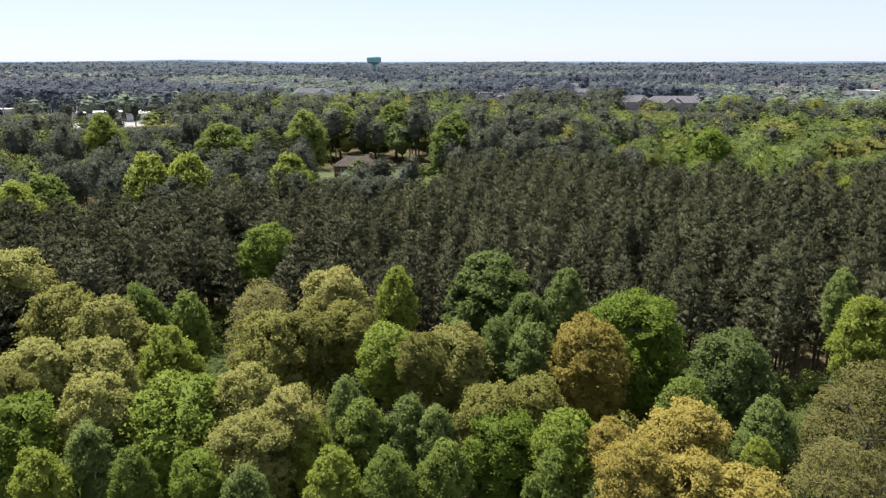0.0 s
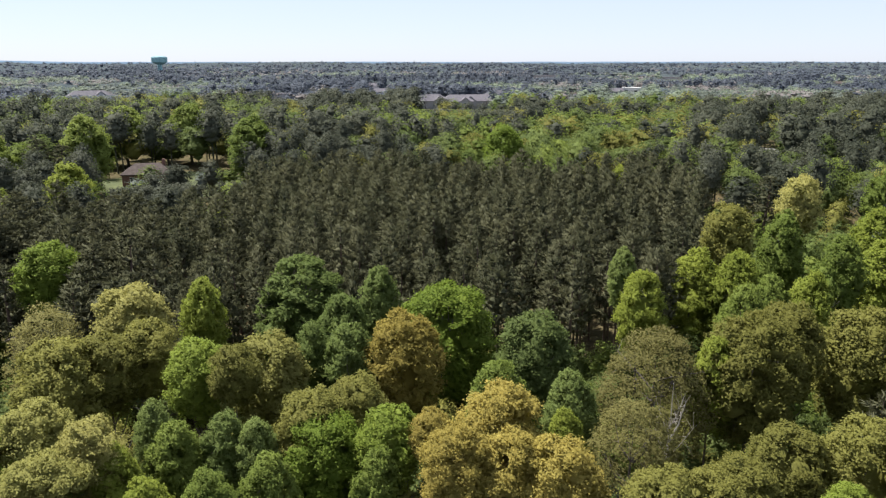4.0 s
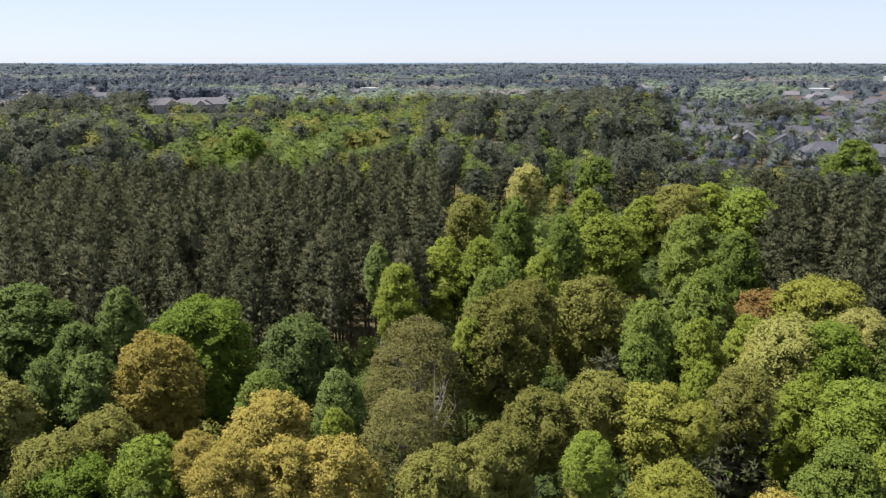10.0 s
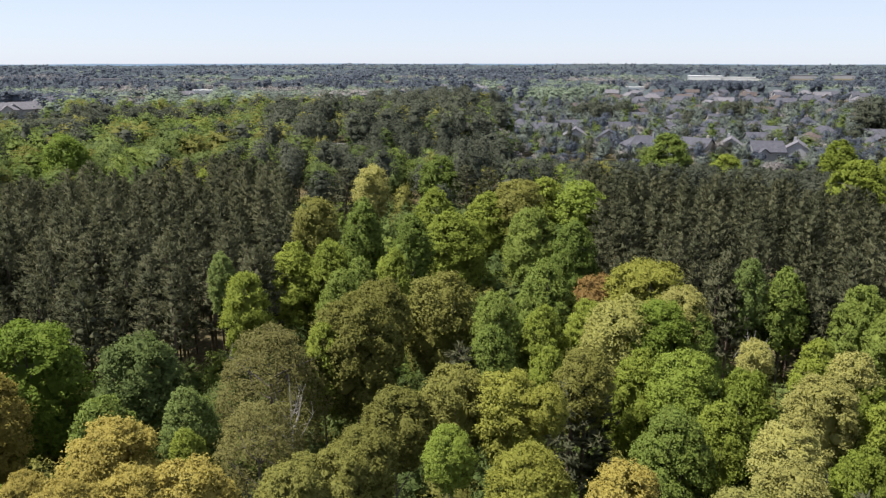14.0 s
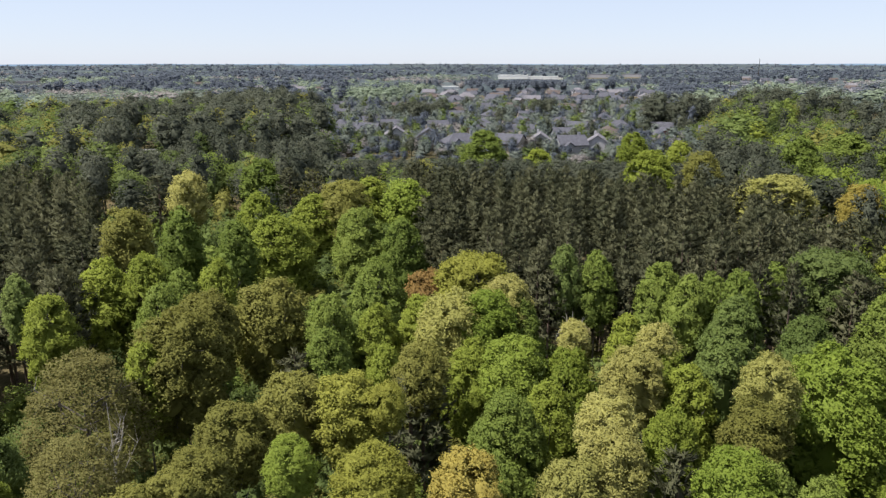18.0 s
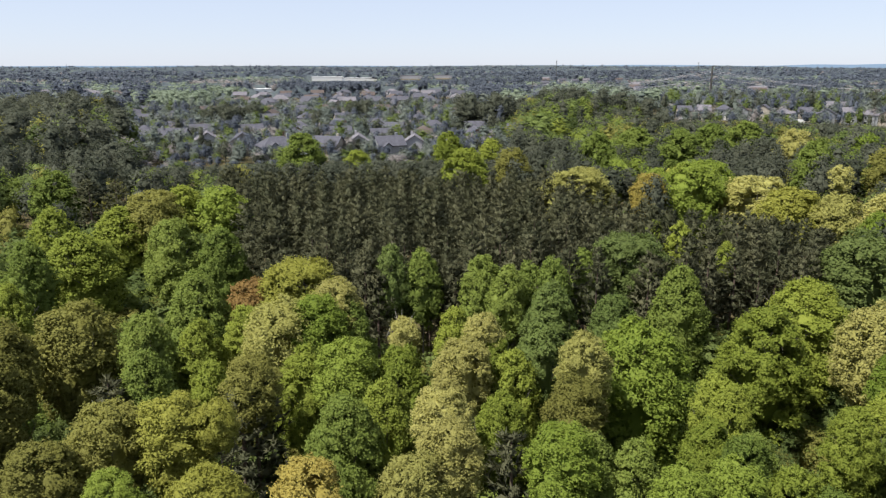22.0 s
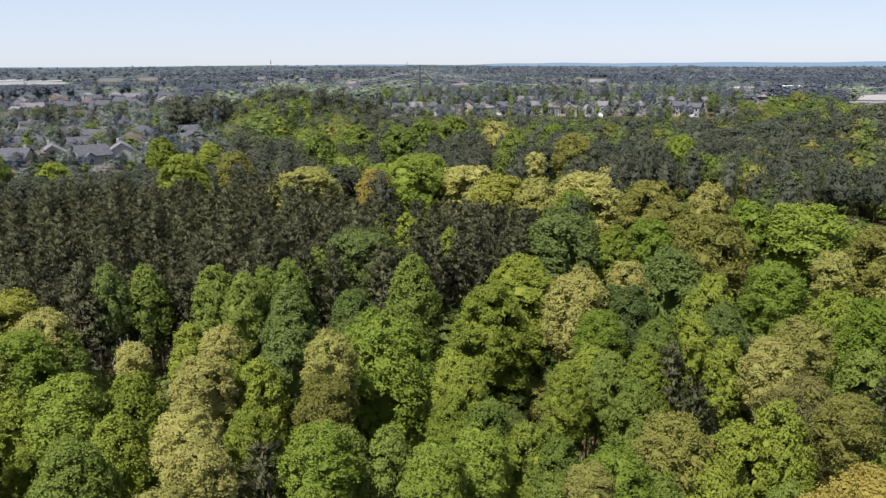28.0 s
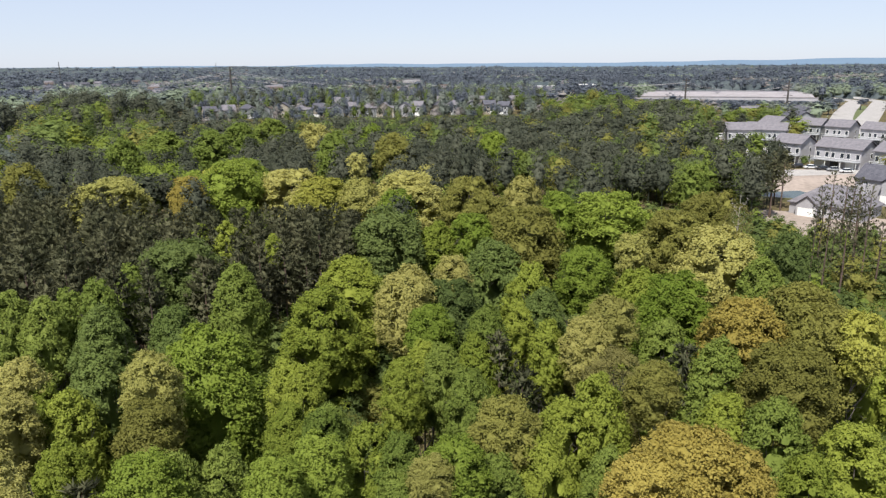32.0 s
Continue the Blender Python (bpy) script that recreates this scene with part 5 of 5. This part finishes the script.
def wood(r0, r1, step, grow, store, size):
    d = r0
    while d < r1:
        az = -40.0
        s = step + (d - r0) * grow
        while az < 154:
            a, r = az + field.uniform(-0.5, 0.5) * math.degrees(s / d), d + field.uniform(-0.5, 0.5) * s
            az += math.degrees(s / d)
            p = at(a, r)
            if in_pines(a, r) or not taken.free(p.x, p.y, 0.85) or (r < 470 and field.random() < 0.07):
                continue
            low = 1.0
            if 54 < a < 84 and 226 < r < (640 if a < 60 or a > 80 else 960):
                if field.random() < 0.55:
                    continue
                low = 0.45
            elif a > (134.6 if r > 250 else 141.0) and 205 < r < 560:
                if field.random() < (0.9 if a > 141 else 0.62):
                    continue
                low = 0.7
            elif 94 < a < 123 and 400 < r < 560:
                if field.random() < 0.6:
                    continue
                low = 0.5
            elif -9.5 < a < -0.5 and 207 < r < 247:
                continue
            sight = min([EYE - (EYE - zt) * r / dt - p.z for a0, a1, dt, zt in VIEWS if a0 < a < a1 and dt * 0.45 < r < dt + 6] + [99])
            if field.random() < 0.1 and r < 560:
                sight = max(sight, 14)
            if sight < 5:
                continue
            z = p.z
            if field.random() < pine_share(a, r, p.x, p.y):
                h = min(field.uniform(15, 21) * low * (1 if r < 470 else 0.95 + 0.35 * noise.noise((p.x / 60, p.y / 60, 30))), sight)
                low = min(low, h / 15)
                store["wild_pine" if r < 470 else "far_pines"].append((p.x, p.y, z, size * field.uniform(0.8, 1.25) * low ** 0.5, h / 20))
            else:
                h = min(field.uniform(12, 18) * low, sight)
                if r < 190:
                    h, low = h * 0.78, 0.42
                low = min(low, h / 12)
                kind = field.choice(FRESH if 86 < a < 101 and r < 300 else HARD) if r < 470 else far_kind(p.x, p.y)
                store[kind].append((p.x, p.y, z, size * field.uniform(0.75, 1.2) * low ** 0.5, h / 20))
        d += s * 0.9


def yard(a0, a1, d0, d1, n, kinds, h0, h1, size, gap=0.62):
    """Garden and street trees between houses."""
    for _ in range(n):
        p = at(field.uniform(a0, a1), field.uniform(d0, d1))
        if taken.free(p.x, p.y, gap):
            h = field.uniform(h0, h1)
            woods[field.choice(kinds)].append((p.x, p.y, p.z, size * field.uniform(0.7, 1.2), h / 20))
            taken.put(p.x, p.y, 2.5)


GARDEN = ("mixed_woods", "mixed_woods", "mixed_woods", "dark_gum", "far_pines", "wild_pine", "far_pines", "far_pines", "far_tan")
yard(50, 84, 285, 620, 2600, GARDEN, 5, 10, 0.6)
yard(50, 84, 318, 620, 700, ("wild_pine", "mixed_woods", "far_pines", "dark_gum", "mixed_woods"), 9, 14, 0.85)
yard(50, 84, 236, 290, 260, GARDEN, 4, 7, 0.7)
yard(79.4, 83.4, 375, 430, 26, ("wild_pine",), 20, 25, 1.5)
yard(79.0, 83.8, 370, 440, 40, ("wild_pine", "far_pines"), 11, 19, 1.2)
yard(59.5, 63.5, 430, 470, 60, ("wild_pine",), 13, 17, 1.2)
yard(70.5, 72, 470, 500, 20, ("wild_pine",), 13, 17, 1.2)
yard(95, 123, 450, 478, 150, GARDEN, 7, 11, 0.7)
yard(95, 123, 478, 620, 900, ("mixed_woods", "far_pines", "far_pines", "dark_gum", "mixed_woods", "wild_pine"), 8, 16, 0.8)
yard(134, 150, 255, 520, 130, GARDEN, 3.5, 7, 0.45, 1.0)


yard(-9.0, -1.0, 208, 228, 16, ("green_poplar", "dark_gum", "wild_pine", "mixed_woods"), 5, 9, 0.8, 0.1)
wood(110, 240, 6.3, 0.006, near_woods, 1.05)
wood(240, 470, 7.3, 0.006, woods, 1.25)
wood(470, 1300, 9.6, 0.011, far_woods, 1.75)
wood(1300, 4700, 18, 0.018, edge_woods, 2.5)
for _ in range(700):
    a, r = field.uniform(152, 320), math.sqrt(field.uniform(8 ** 2, 170 ** 2))
    p = at(a, r)
    if taken.free(p.x, p.y, 0.8):
        near_woods[field.choice(("green_poplar", "olive_oak", "dark_gum", "tan_oak", "pine"))].append((p.x, p.y, p.z, field.uniform(0.7, 1.1), field.uniform(13, 19) / 20))
        taken.put(p.x, p.y, 4.5)
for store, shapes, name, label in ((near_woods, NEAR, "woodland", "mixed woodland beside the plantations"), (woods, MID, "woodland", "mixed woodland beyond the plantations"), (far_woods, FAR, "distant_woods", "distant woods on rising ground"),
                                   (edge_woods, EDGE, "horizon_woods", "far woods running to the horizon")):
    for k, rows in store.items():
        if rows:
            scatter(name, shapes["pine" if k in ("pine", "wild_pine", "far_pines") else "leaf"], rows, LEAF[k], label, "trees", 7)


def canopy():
    """The closed lower storey of the far woods, one haze-tinted lumpy sheet added under the crowns to fill black gaps,
    open where buildings and roads are.
    """
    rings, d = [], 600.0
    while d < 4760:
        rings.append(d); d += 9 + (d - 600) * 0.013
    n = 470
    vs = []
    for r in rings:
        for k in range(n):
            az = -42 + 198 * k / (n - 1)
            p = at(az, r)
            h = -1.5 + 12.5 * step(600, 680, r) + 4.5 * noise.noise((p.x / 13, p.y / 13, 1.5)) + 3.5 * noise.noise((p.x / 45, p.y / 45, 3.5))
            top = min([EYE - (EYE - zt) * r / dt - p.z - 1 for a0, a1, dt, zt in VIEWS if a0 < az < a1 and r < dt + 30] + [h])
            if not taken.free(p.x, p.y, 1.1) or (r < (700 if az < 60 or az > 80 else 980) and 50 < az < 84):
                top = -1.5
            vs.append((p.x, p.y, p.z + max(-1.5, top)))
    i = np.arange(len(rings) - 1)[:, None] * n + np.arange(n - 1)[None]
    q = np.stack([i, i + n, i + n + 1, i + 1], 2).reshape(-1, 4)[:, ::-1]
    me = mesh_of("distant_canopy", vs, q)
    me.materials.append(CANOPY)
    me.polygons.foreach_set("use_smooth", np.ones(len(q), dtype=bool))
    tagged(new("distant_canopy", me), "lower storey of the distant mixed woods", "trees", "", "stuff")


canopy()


# ---- blue ridges at the edge of sight, their haze colour put in as glow ----
def ridge(name, d, seed):
    m, nt, b = material("glowing_haze_blue", 1.0)
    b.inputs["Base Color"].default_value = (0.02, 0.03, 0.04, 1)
    # emission carries the haze blue over the nearly black hills
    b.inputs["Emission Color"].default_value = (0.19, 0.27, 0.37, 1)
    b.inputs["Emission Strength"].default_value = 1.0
    vs = []
    for k in range(301):
        az = -45 + 200 * k / 300
        p = at(az, d)
        n = noise.noise((az / 11, seed, 0.5)) + 0.4 * noise.noise((az / 3.1, seed, 2.5))
        up = 42 + 5 * n + (15 + 9 * n) * step(86, 112, az) + 10 * step(112, 128, az) + (9 + 6 * n) * (1 - step(-24, -10, az)) - sunk(az)
        vs += [(p.x, p.y, -20), (p.x, p.y, up)]
    fs = [(2 * k, 2 * k + 2, 2 * k + 3, 2 * k + 1) for k in range(300)]
    me = bpy.data.meshes.new(name); me.from_pydata(vs, [], fs); me.materials.append(m)
    tagged(new(name, me), "far blue hills along the horizon", "backdrop", "", "structure")


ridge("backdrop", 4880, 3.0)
